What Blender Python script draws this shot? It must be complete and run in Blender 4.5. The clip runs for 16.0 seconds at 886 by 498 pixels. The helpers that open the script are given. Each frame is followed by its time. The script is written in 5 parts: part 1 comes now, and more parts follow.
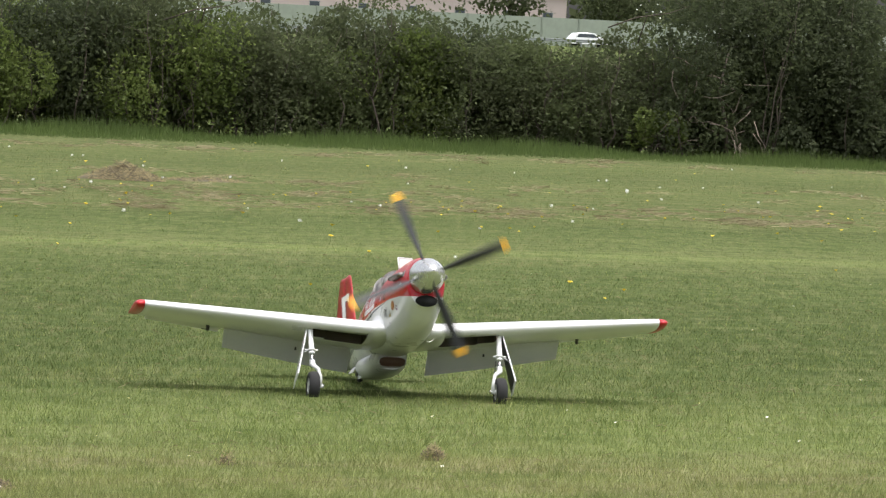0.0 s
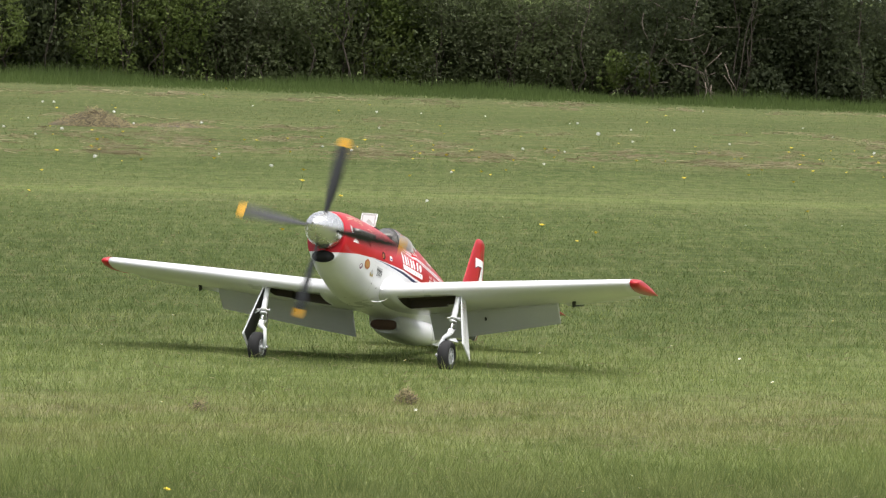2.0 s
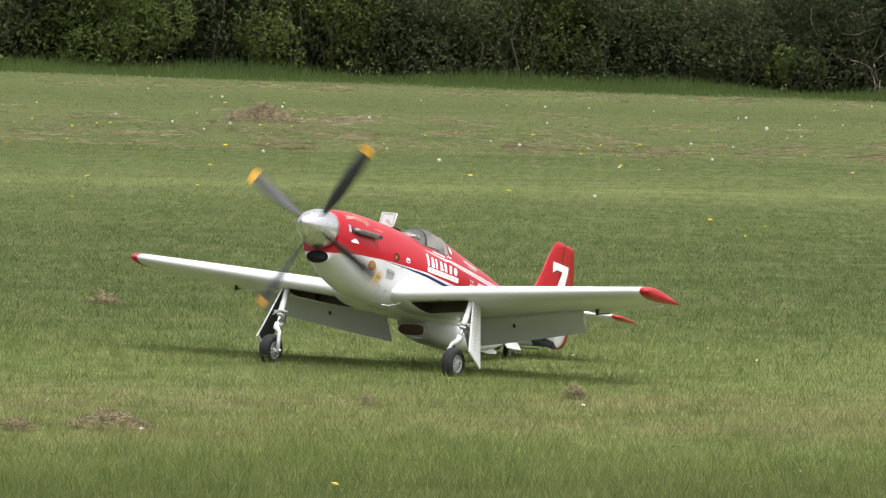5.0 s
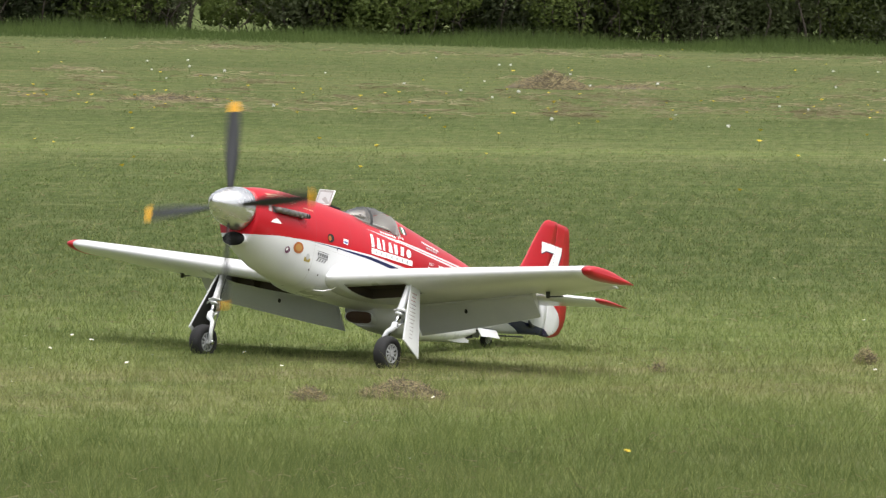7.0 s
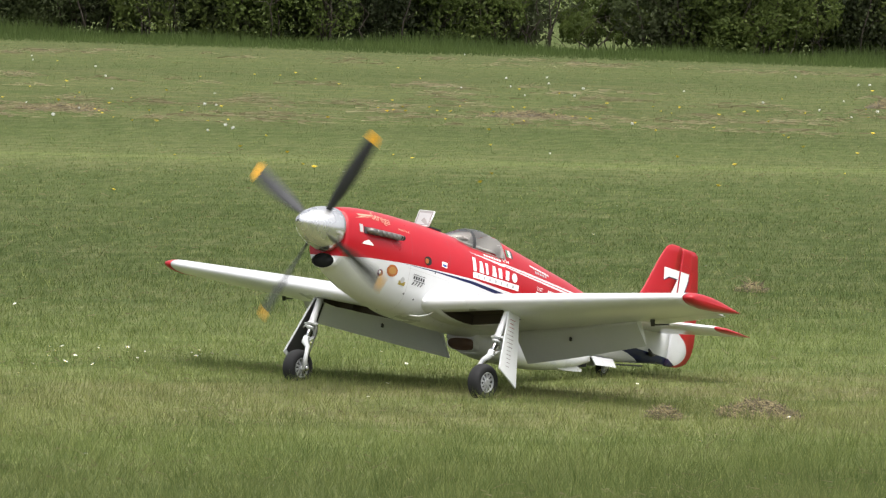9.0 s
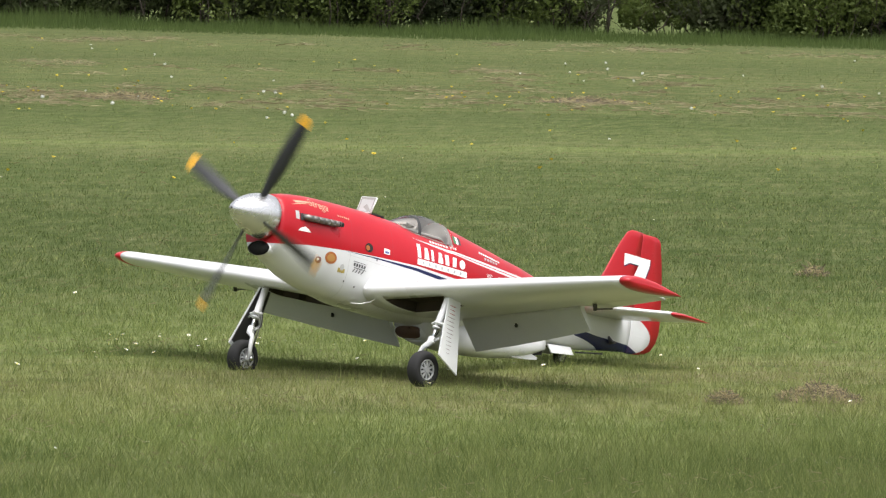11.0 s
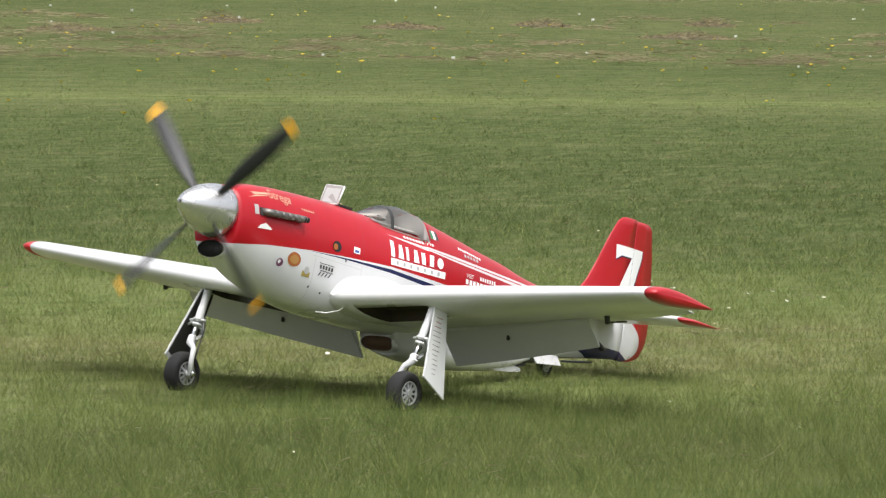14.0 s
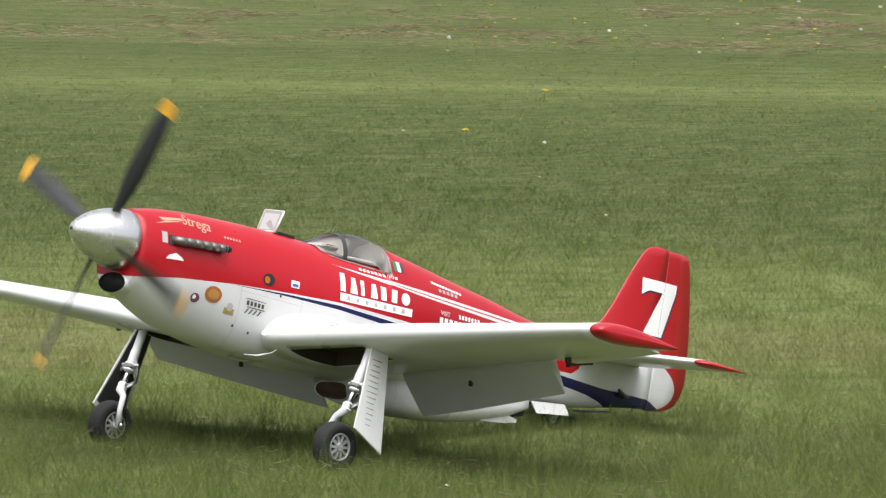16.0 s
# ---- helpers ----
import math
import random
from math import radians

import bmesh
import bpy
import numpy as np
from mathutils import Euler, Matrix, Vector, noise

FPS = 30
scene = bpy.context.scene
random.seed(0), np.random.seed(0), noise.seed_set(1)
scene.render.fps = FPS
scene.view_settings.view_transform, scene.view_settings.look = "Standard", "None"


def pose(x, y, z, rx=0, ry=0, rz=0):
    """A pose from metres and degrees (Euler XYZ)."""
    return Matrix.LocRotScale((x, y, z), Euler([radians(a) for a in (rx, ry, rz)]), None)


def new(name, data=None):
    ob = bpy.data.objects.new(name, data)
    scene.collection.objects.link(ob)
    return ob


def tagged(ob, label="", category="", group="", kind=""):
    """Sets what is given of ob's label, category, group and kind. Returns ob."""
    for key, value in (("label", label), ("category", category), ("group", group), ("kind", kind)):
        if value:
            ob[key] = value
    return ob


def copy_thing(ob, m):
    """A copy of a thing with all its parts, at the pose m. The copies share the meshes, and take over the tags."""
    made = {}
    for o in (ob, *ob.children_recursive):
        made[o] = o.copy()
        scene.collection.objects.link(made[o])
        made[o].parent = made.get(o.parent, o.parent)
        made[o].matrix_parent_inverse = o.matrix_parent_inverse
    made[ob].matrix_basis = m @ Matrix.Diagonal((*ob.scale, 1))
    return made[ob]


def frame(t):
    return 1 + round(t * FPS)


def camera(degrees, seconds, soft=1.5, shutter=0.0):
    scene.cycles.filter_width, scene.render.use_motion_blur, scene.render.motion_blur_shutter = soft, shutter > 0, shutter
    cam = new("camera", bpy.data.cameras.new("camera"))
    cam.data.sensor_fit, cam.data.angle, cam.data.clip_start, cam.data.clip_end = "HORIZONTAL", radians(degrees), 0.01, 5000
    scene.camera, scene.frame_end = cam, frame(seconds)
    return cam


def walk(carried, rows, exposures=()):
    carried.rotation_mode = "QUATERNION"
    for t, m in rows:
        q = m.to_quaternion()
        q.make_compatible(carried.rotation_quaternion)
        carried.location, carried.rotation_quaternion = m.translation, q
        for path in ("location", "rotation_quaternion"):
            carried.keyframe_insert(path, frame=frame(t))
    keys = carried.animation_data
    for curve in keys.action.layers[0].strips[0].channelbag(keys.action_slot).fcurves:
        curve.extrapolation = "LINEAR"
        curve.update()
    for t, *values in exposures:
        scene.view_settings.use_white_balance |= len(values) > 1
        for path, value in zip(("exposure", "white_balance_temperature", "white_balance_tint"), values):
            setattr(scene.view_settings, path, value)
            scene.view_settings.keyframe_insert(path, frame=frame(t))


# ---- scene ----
from itertools import product

# ------------------------------------------------------------------ camera
cam = camera(8.54, 16.0, soft=1.25, shutter=0.12)
EYE_Z = 1.642
# seconds, pan to the left, tilt, lean
PAN = [
    (0, 0.001, -1.879, -2.763), (0.5, 0.297, -1.981, -2.739), (1, 0.066, -2.134, -2.566),
    (1.5, -0.188, -2.286, -2.347), (2, -0.295, -2.408, -2.355), (2.5, 0.054, -2.478, -2.579),
    (3, 0.407, -2.493, -2.757), (3.5, 0.673, -2.511, -2.487), (3.7, 0.806, -2.513, -2.295),
    (5.8, 1.729, -2.534, -2.231), (6, 1.989, -2.569, -2.015), (6.5, 2.913, -2.728, -1.738),
    (7, 4.113, -2.933, -1.581), (7.5, 5.716, -2.981, -1.575), (8, 7.276, -2.940, -1.695),
    (8.2, 7.440, -2.909, -1.890), (10.3, 7.833, -2.843, -1.821), (10.5, 7.913, -2.877, -1.759),
    (11, 8.144, -3.017, -1.593), (11.5, 8.390, -2.995, -1.600), (12, 8.956, -2.907, -1.685),
    (12.1, 9.53, -2.875, -1.67), (12.2, 10.20, -2.87, -1.65), (12.4, 11.610, -2.974, -1.592), (12.5, 12.307, -3.035, -1.520),
    (12.6, 13.024, -3.071, -1.52), (12.9, 14.828, -3.246, -1.42), (13, 15.280, -3.290, -1.43),
    (13.5, 16.670, -3.447, -1.424), (14, 18.273, -3.591, -1.071), (14.5, 19.916, -3.724, -0.846),
    (15, 21.500, -3.769, -0.543), (15.5, 23.265, -3.769, -0.518), (15.8, 24.554, -3.757, -0.893),
    (16, 25.483, -3.759, -1.054)]
walk(cam, [(t, pose(0, 0, EYE_Z, 90 + tilt, 0, pan) @ pose(0, 0, 0, 0, 0, -lean)) for t, pan, tilt, lean in PAN],
     exposures=((0, 1.10), (2, 0.98), (6, 0.93), (11, 0.92), (13, 0.84), (16, 0.82)))

# ------------------------------------------------------------------ light
SUN_ELEV, SUN_TURN = 73, 142
world = bpy.data.worlds.new("sky")
scene.world = world
world.use_nodes = True
wn = world.node_tree
sky = wn.nodes.new("ShaderNodeTexSky")
sky.sky_type, sky.sun_disc = "NISHITA", False
sky.sun_elevation, sky.sun_rotation = radians(SUN_ELEV), radians(SUN_TURN)
sky.dust_density, sky.ozone_density = 5.0, 0.6
veil = wn.nodes.new("ShaderNodeHueSaturation")
veil.inputs["Saturation"].default_value = 0.3
wn.links.new(sky.outputs[0], veil.inputs["Color"])
wn.links.new(veil.outputs[0], wn.nodes["Background"].inputs[0])
wn.nodes["Background"].inputs[1].default_value = 0.127
sun_data = bpy.data.lights.new("sun", "SUN")
sun_data.energy, sun_data.angle, sun_data.color = 1.75, radians(68), (1.0, 0.97, 0.93)
sun = new("sun", sun_data)
sun.matrix_world = pose(0, 0, 60, 90 - SUN_ELEV, 0, 180 - SUN_TURN)


# ------------------------------------------------------------------ materials
def material(name, rough=0.5, metal=0.0, coat=0.0, color=(0.8, 0.8, 0.8)):
    m = bpy.data.materials.new(name)
    m.use_nodes = True
    b = m.node_tree.nodes["Principled BSDF"]
    b.inputs["Roughness"].default_value = rough
    b.inputs["Metallic"].default_value = metal
    b.inputs["Coat Weight"].default_value = coat
    b.inputs["Coat Roughness"].default_value = 0.14
    b.inputs["Base Color"].default_value = (*color, 1)
    m.diffuse_color = (*color, 1)
    return m


class Net:
    """Short ways to add nodes to a material."""

    def __init__(self, m):
        self.m, self.t = m, m.node_tree
        self.bsdf = self.t.nodes["Principled BSDF"]

    def node(self, kind, **values):
        n = self.t.nodes.new(kind)
        for key, value in values.items():
            if key == "operation":
                n.operation = value
            elif key == "data_type":
                n.data_type = value
            elif key == "blend_type":
                n.blend_type = value
        return n

    def put(self, socket, value):
        if isinstance(value, bpy.types.NodeSocket):
            self.t.links.new(value, socket)
        else:
            socket.default_value = value

    def math(self, op, a, b=0.0, c=None):
        n = self.node("ShaderNodeMath", operation=op)
        self.put(n.inputs[0], a)
        self.put(n.inputs[1], b)
        if c is not None:
            self.put(n.inputs[2], c)
        return n.outputs[0]

    def xyz(self, which="Object"):
        if which == "Position":
            src = self.node("ShaderNodeNewGeometry").outputs["Position"]
        else:
            src = self.node("ShaderNodeTexCoord").outputs[which]
        s = self.node("ShaderNodeSeparateXYZ")
        self.put(s.inputs[0], src)
        return src, s.outputs[0], s.outputs[1], s.outputs[2]

    def noise(self, vec, scale, detail=3.0, rough=0.55):
        n = self.node("ShaderNodeTexNoise")
        self.put(n.inputs["Vector"], vec)
        n.inputs["Scale"].default_value, n.inputs["Detail"].default_value = scale, detail
        n.inputs["Roughness"].default_value = rough
        return n.outputs["Fac"]

    def ramp(self, fac, stops, mode="LINEAR"):
        n = self.node("ShaderNodeValToRGB")
        n.color_ramp.interpolation = mode
        e = n.color_ramp.elements
        while len(e) < len(stops):
            e.new(0.5)
        for k, (p, col) in enumerate(stops):
            e[k].position = p
            e[k].color = (*col, 1) if isinstance(col, tuple) else (col, col, col, 1)
        self.put(n.inputs[0], fac)
        return n.outputs[0]

    def profile(self, x, pts, lo=-0.4, hi=0.6, span=2.6):
        """A height as a piecewise linear function of x."""
        v = self.ramp(self.math("DIVIDE", x, span), [(p / span, (z - lo) / (hi - lo)) for p, z in pts])
        return self.math("MULTIPLY_ADD", v, hi - lo, lo)

    def mix(self, fac, a, b, mode="MIX"):
        n = self.node("ShaderNodeMix", data_type="RGBA", blend_type=mode)
        self.put(n.inputs[0], fac)
        self.put(n.inputs[6], a if isinstance(a, bpy.types.NodeSocket) else (*a, 1))
        self.put(n.inputs[7], b if isinstance(b, bpy.types.NodeSocket) else (*b, 1))
        return n.outputs[2]

    def color(self, value):
        self.put(self.bsdf.inputs["Base Color"], value)

    def bump(self, height, strength=0.3, distance=0.01):
        n = self.node("ShaderNodeBump")
        n.inputs["Strength"].default_value, n.inputs["Distance"].default_value = strength, distance
        self.put(n.inputs["Height"], height)
        self.put(self.bsdf.inputs["Normal"], n.outputs[0])


RED, WHITE, NAVY = (0.43, 0.005, 0.014), (0.66, 0.665, 0.675), (0.012, 0.016, 0.075)


def worn(m, base, amount=0.12, scale=9.0):
    """Slight soiling and uneven gloss over a plain colour."""
    n = Net(m)
    src, *_ = n.xyz("Object")
    dirt = n.noise(src, scale, 5)
    fine = n.noise(src, scale * 14, 2)
    col = n.mix(n.ramp(dirt, [(0.42, 0.0), (0.75, amount)]), base, tuple(c * 0.45 + 0.02 for c in base))
    col = n.mix(n.ramp(fine, [(0.5, 0.0), (0.8, amount * 0.6)]), col, tuple(c * 0.6 for c in base))
    n.color(col)
    r = n.bsdf.inputs["Roughness"].default_value
    n.put(n.bsdf.inputs["Roughness"], n.math("MULTIPLY_ADD", dirt, 0.25, r - 0.1))
    return m


def plain(name, color, rough=0.5, metal=0.0, coat=0.0, amount=0.12, scale=9.0):
    return worn(material(name, rough, metal, coat, color), color, amount, scale)


white_paint = plain("white_paint", WHITE, 0.3, coat=0.3, amount=0.06, scale=5)
red_paint = plain("red_paint", RED, 0.32, coat=0.2, amount=0.10, scale=5)
flap_white = plain("flap_white", (0.66, 0.665, 0.67), 0.45, amount=0.12, scale=6)
silver = plain("silver_paint", (0.72, 0.72, 0.72), 0.25, metal=0.75, amount=0.1)
black_blade = plain("black_blade", (0.018, 0.019, 0.022), 0.42, amount=0.3)
yellow_tip = plain("yellow_tip", (0.72, 0.36, 0.015), 0.45)
rubber = plain("rubber", (0.014, 0.014, 0.015), 0.85, amount=0.5, scale=40)
rim_grey = plain("rim_grey", (0.42, 0.43, 0.44), 0.4, metal=0.3)
gear_white = plain("gear_white", (0.72, 0.73, 0.74), 0.35)
chrome = plain("chrome", (0.75, 0.75, 0.76), 0.18, metal=1.0)
dark_metal = plain("dark_metal", (0.07, 0.07, 0.07), 0.45, metal=0.6)
exhaust_metal = plain("exhaust_metal", (0.24, 0.225, 0.21), 0.4, metal=0.8, amount=0.5, scale=60)
well_dark = plain("well_dark", (0.055, 0.04, 0.03), 0.7, amount=0.5)
black_hole = plain("black_interior", (0.012, 0.012, 0.012), 0.8)
brown_mesh = plain("brown_grille", (0.09, 0.045, 0.025), 0.6, amount=0.4, scale=80)
cockpit_wall = plain("cockpit_wall", (0.46, 0.45, 0.43), 0.7)
cockpit_grey = plain("cockpit_grey", (0.42, 0.39, 0.36), 0.7)
decal_white = plain("decal_white", (0.88, 0.88, 0.88), 0.4, amount=0.04)
decal_dark = plain("decal_dark", (0.05, 0.05, 0.055), 0.5)
decal_gold = plain("decal_gold", (0.62, 0.36, 0.25), 0.4)
decal_orange = plain("decal_orange", (0.42, 0.12, 0.02), 0.4, amount=0.6, scale=90)
decal_purple = plain("decal_purple", (0.16, 0.05, 0.11), 0.4, amount=0.5, scale=120)
decal_olive = plain("decal_olive", (0.40, 0.30, 0.06), 0.4, amount=0.5, scale=120)
decal_green = plain("decal_green", (0.03, 0.2, 0.08), 0.4)
decal_blue = plain("decal_blue", (0.06, 0.1, 0.32), 0.4)
decal_red = plain("decal_red", (0.42, 0.17, 0.17), 0.4)
decal_grey = plain("decal_grey", (0.45, 0.45, 0.45), 0.5)


def fuselage_paint():
    m = material("fuselage_paint", 0.3, 0.0, 0.22, WHITE)
    n = Net(m)
    n.bsdf.inputs["Specular IOR Level"].default_value = 0.3
    src, u, y, z = n.xyz("Object")
    x = n.math("MULTIPLY", u, -1.0)

    def above(pts):
        return n.math("GREATER_THAN", z, n.profile(x, pts))

    edge = [(0.0, -0.115), (0.152, -0.10), (0.32, -0.073), (0.516, -0.054), (0.684, -0.0435), (0.92, -0.033), (1.157, -0.037),
            (1.6, -0.05), (1.88, -0.062), (1.95, -0.06), (1.99, -0.035), (2.0, 0.3)]
    red = above(edge)
    line_top = [(0.5, -0.056), (0.704, -0.047), (0.919, -0.041), (1.097, -0.047), (1.3, -0.055), (1.6, -0.06), (1.904, -0.072),
                (2.103, -0.079), (2.2, -0.077), (2.33, -0.076), (2.5, -0.076)]
    line_low = [(0.5, -0.056), (0.704, -0.052), (0.919, -0.053), (1.097, -0.061), (1.3, -0.070), (1.6, -0.084), (1.918, -0.099),
                (2.046, -0.108), (2.11, -0.118), (2.16, -0.130), (2.19, -0.35)]
    navy = n.math("SUBTRACT", above(line_low), above(line_top))
    stripe = n.math("SUBTRACT", above([(0.90, 0.070), (1.248, 0.045), (1.549, 0.031), (1.9, 0.015)]),
                    above([(0.90, 0.070), (0.967, 0.0685), (1.288, 0.060), (1.651, 0.047), (1.9, 0.038)]))
    pin = n.math("SUBTRACT", above([(1.0, 0.064), (1.288, 0.049), (1.651, 0.036), (1.9, 0.027)]),
                 above([(1.0, 0.064), (1.288, 0.052), (1.651, 0.040), (1.9, 0.031)]))
    stripe = n.math("SUBTRACT", stripe, pin)
    col = n.mix(red, WHITE, RED)
    col = n.mix(navy, col, NAVY)
    col = n.mix(n.math("MULTIPLY", stripe, red), col, WHITE)
    # panel joints of the cowling
    joint = 0.0
    for at in (0.545, 0.775, 1.22):
        j = n.math("LESS_THAN", n.math("ABSOLUTE", n.math("SUBTRACT", x, at)), 0.0012)
        joint = j if isinstance(joint, float) else n.math("ADD", joint, j)
    low = n.math("LESS_THAN", n.math("ABSOLUTE", n.math("SUBTRACT", z, n.profile(x, [(0.2, -0.078), (0.55, -0.066), (0.8, -0.07)]))), 0.0009)
    low = n.math("MULTIPLY", low, n.math("LESS_THAN", n.math("ABSOLUTE", n.math("SUBTRACT", x, 0.65)), 0.12))
    col = n.mix(n.math("MULTIPLY", n.math("ADD", joint, low), 0.22), col, (0.12, 0.08, 0.08))
    dirt = n.noise(src, 6, 5)
    grime = n.mix(n.ramp(dirt, [(0.45, 0.0), (0.78, 0.14)]), (1.0, 1.0, 1.0), (0.45, 0.42, 0.4))
    n.color(n.mix(1.0, col, grime, "MULTIPLY"))
    n.put(n.bsdf.inputs["Roughness"], n.math("MULTIPLY_ADD", dirt, 0.2, 0.2))
    return m


def rudder_paint():
    m = material("rudder_paint", 0.34, 0, 0.12, RED)
    n = Net(m)
    src, u, y, z = n.xyz("Object")
    x = n.math("MULTIPLY", u, -1.0)
    dx = n.math("DIVIDE", n.math("SUBTRACT", x, 2.25), 0.2)
    dz = n.math("DIVIDE", n.math("ADD", z, 0.035), 0.085)
    inside = n.math("LESS_THAN", n.math("ADD", n.math("MULTIPLY", dx, dx), n.math("MULTIPLY", dz, dz)), 1.0)
    # cloth ribs
    ribs = n.math("LESS_THAN", n.math("ABSOLUTE", n.math("SUBTRACT", n.math("FRACT", n.math("MULTIPLY", z, 15.0)), 0.5)), 0.06)
    dirt = n.noise(src, 8, 4)
    col = n.mix(inside, RED, WHITE)
    foot = n.math("LESS_THAN", z, n.profile(n.math("SUBTRACT", x, 2.0), [(0.33, -0.076), (0.40, -0.099), (0.46, -0.12)]))
    col = n.mix(n.math("MULTIPLY", foot, inside), col, NAVY)
    col = n.mix(n.ramp(dirt, [(0.45, 0.0), (0.8, 0.2)]), col, (0.2, 0.02, 0.02))
    n.color(col)
    n.bump(ribs, 0.5, 0.004)
    return m


fuse_paint = fuselage_paint()
tail_paint = rudder_paint()


def canopy_glass():
    m = bpy.data.materials.new("canopy_glass")
    m.use_nodes = True
    t = m.node_tree
    t.nodes.clear()
    out = t.nodes.new("ShaderNodeOutputMaterial")
    clear, gloss, mix, fres = (t.nodes.new("ShaderNode" + k) for k in ("BsdfTransparent", "BsdfGlossy", "MixShader", "Fresnel"))
    clear.inputs[0].default_value = (0.985, 0.99, 0.985, 1)
    gloss.inputs["Roughness"].default_value = 0.06
    fres.inputs[0].default_value = 1.42
    t.links.new(fres.outputs[0], mix.inputs[0])
    t.links.new(clear.outputs[0], mix.inputs[1])
    t.links.new(gloss.outputs[0], mix.inputs[2])
    t.links.new(mix.outputs[0], out.inputs[0])
    return m


glass = canopy_glass()

# Mowing strips run along a slanting line; s = y - 0.57 x tells them apart.
SLANT = 0.57
FIELD = 0.984  # scale of the field's plan
S_LO, S_HI = 12.0, 124.0


def grass_colour(n, blades):
    src, px, py, pz = n.xyz("Position")
    s = n.math("SUBTRACT", py, n.math("MULTIPLY", px, SLANT))
    wav = n.math("MULTIPLY", n.math("SUBTRACT", n.noise(src, 0.45, 3), 0.5), 0.7)
    s = n.math("ADD", s, wav)
    fac = n.math("DIVIDE", n.math("SUBTRACT", s, S_LO), S_HI - S_LO)

    def at(v):
        return (v * FIELD - S_LO) / (S_HI - S_LO)

    deep, lush, mid, light, pale, tan = (0.080, 0.108, 0.037), (0.096, 0.127, 0.044), (0.122, 0.155, 0.055), (0.152, 0.181, 0.069), (0.182, 0.200, 0.083), (0.300, 0.250, 0.145)
    fresh, bleached = (0.216, 0.260, 0.093), (0.266, 0.286, 0.116)
    col = n.ramp(fac, [(at(13.5), bleached), (at(16), fresh), (at(19.5), light), (at(21.3), fresh), (at(22.6), bleached), (at(24.2), bleached), (at(25.2), fresh), (at(27), fresh),
                       (at(29.5), mid), (at(33), deep), (at(40), deep), (at(42), lush), (at(46), lush), (at(48.8), light), (at(50.3), fresh), (at(51.2), light),
                       (at(54), mid), (at(57.5), lush), (at(59.6), deep), (at(61.0), mid), (at(68), lush), (at(76), mid), (at(84), deep), (at(92), mid), (at(98), lush), (at(107), lush)])
    # dead thatch lies in streaks along the strips
    along = n.node("ShaderNodeCombineXYZ")
    n.put(along.inputs[0], n.math("MULTIPLY", n.math("ADD", px, n.math("MULTIPLY", py, SLANT)), 0.35))
    n.put(along.inputs[1], n.math("MULTIPLY", s, 1.6))
    thatch = n.ramp(n.noise(along.outputs[0], 1.1, 6, 0.65), [(0.45, 0.0), (0.60, 1.0)])
    dry = n.ramp(fac, [(at(14), 0.12), (at(21.4), 0.12), (at(22.6), 0.62), (at(24.4), 0.62), (at(25.6), 0.1), (at(45), 0.06), (at(49), 0.2), (at(52), 0.15),
                       (at(58.5), 0.1), (at(60.5), 0.35), (at(64), 0.5), (at(80), 0.4), (at(88), 0.25), (at(94), 0.5), (at(103), 0.4), (at(112), 0.0)])
    col = n.mix(n.math("MULTIPLY", thatch, dry), col, tan)
    # fine mower streaks
    comb = n.node("ShaderNodeCombineXYZ")
    n.put(comb.inputs[0], n.math("MULTIPLY", n.math("ADD", px, n.math("MULTIPLY", py, SLANT)), 0.5))
    n.put(comb.inputs[1], n.math("MULTIPLY", s, 4.0))
    streak = n.noise(comb.outputs[0], 1.0, 5, 0.6)
    col = n.mix(n.ramp(streak, [(0.30, 0.42), (0.5, 0.0)]), col, (0.055, 0.080, 0.030))
    col = n.mix(n.ramp(streak, [(0.5, 0.0), (0.7, 0.5)]), col, (0.182, 0.213, 0.090))
    # lush and bare patches, longer along the strips
    worn_spots = n.noise(along.outputs[0], 2.6, 4, 0.6)
    col = n.mix(n.ramp(worn_spots, [(0.36, 0.55), (0.5, 0.0)]), col, (0.066, 0.104, 0.028))
    col = n.mix(n.ramp(worn_spots, [(0.54, 0.0), (0.72, 0.5)]), col, (0.235, 0.228, 0.125))
    patch = n.noise(src, 2.2, 4, 0.6)
    col = n.mix(n.ramp(patch, [(0.34, 0.3), (0.5, 0.0)]), col, (0.060, 0.088, 0.034))
    col = n.mix(n.ramp(patch, [(0.52, 0.0), (0.72, 0.3)]), col, (0.152, 0.176, 0.074))
    clump = n.noise(src, 10.0, 3, 0.6)
    col = n.mix(n.ramp(clump, [(0.34, 0.38), (0.5, 0.0)]), col, (0.060, 0.086, 0.036))
    col = n.mix(n.ramp(clump, [(0.5, 0.0), (0.68, 0.4)]), col, (0.210, 0.243, 0.105))
    if blades:
        isl = n.node("ShaderNodeNewGeometry").outputs["Random Per Island"]
        col = n.mix(n.ramp(isl, [(0.0, 0.6), (0.4, 0.0)]), col, (0.050, 0.078, 0.022))
        col = n.mix(n.ramp(isl, [(0.80, 0.0), (1.0, 0.9)]), col, (0.37, 0.385, 0.17))
        col = n.mix(1.0, col, (1.0, 1.04, 0.86), "MULTIPLY")
    return col, src


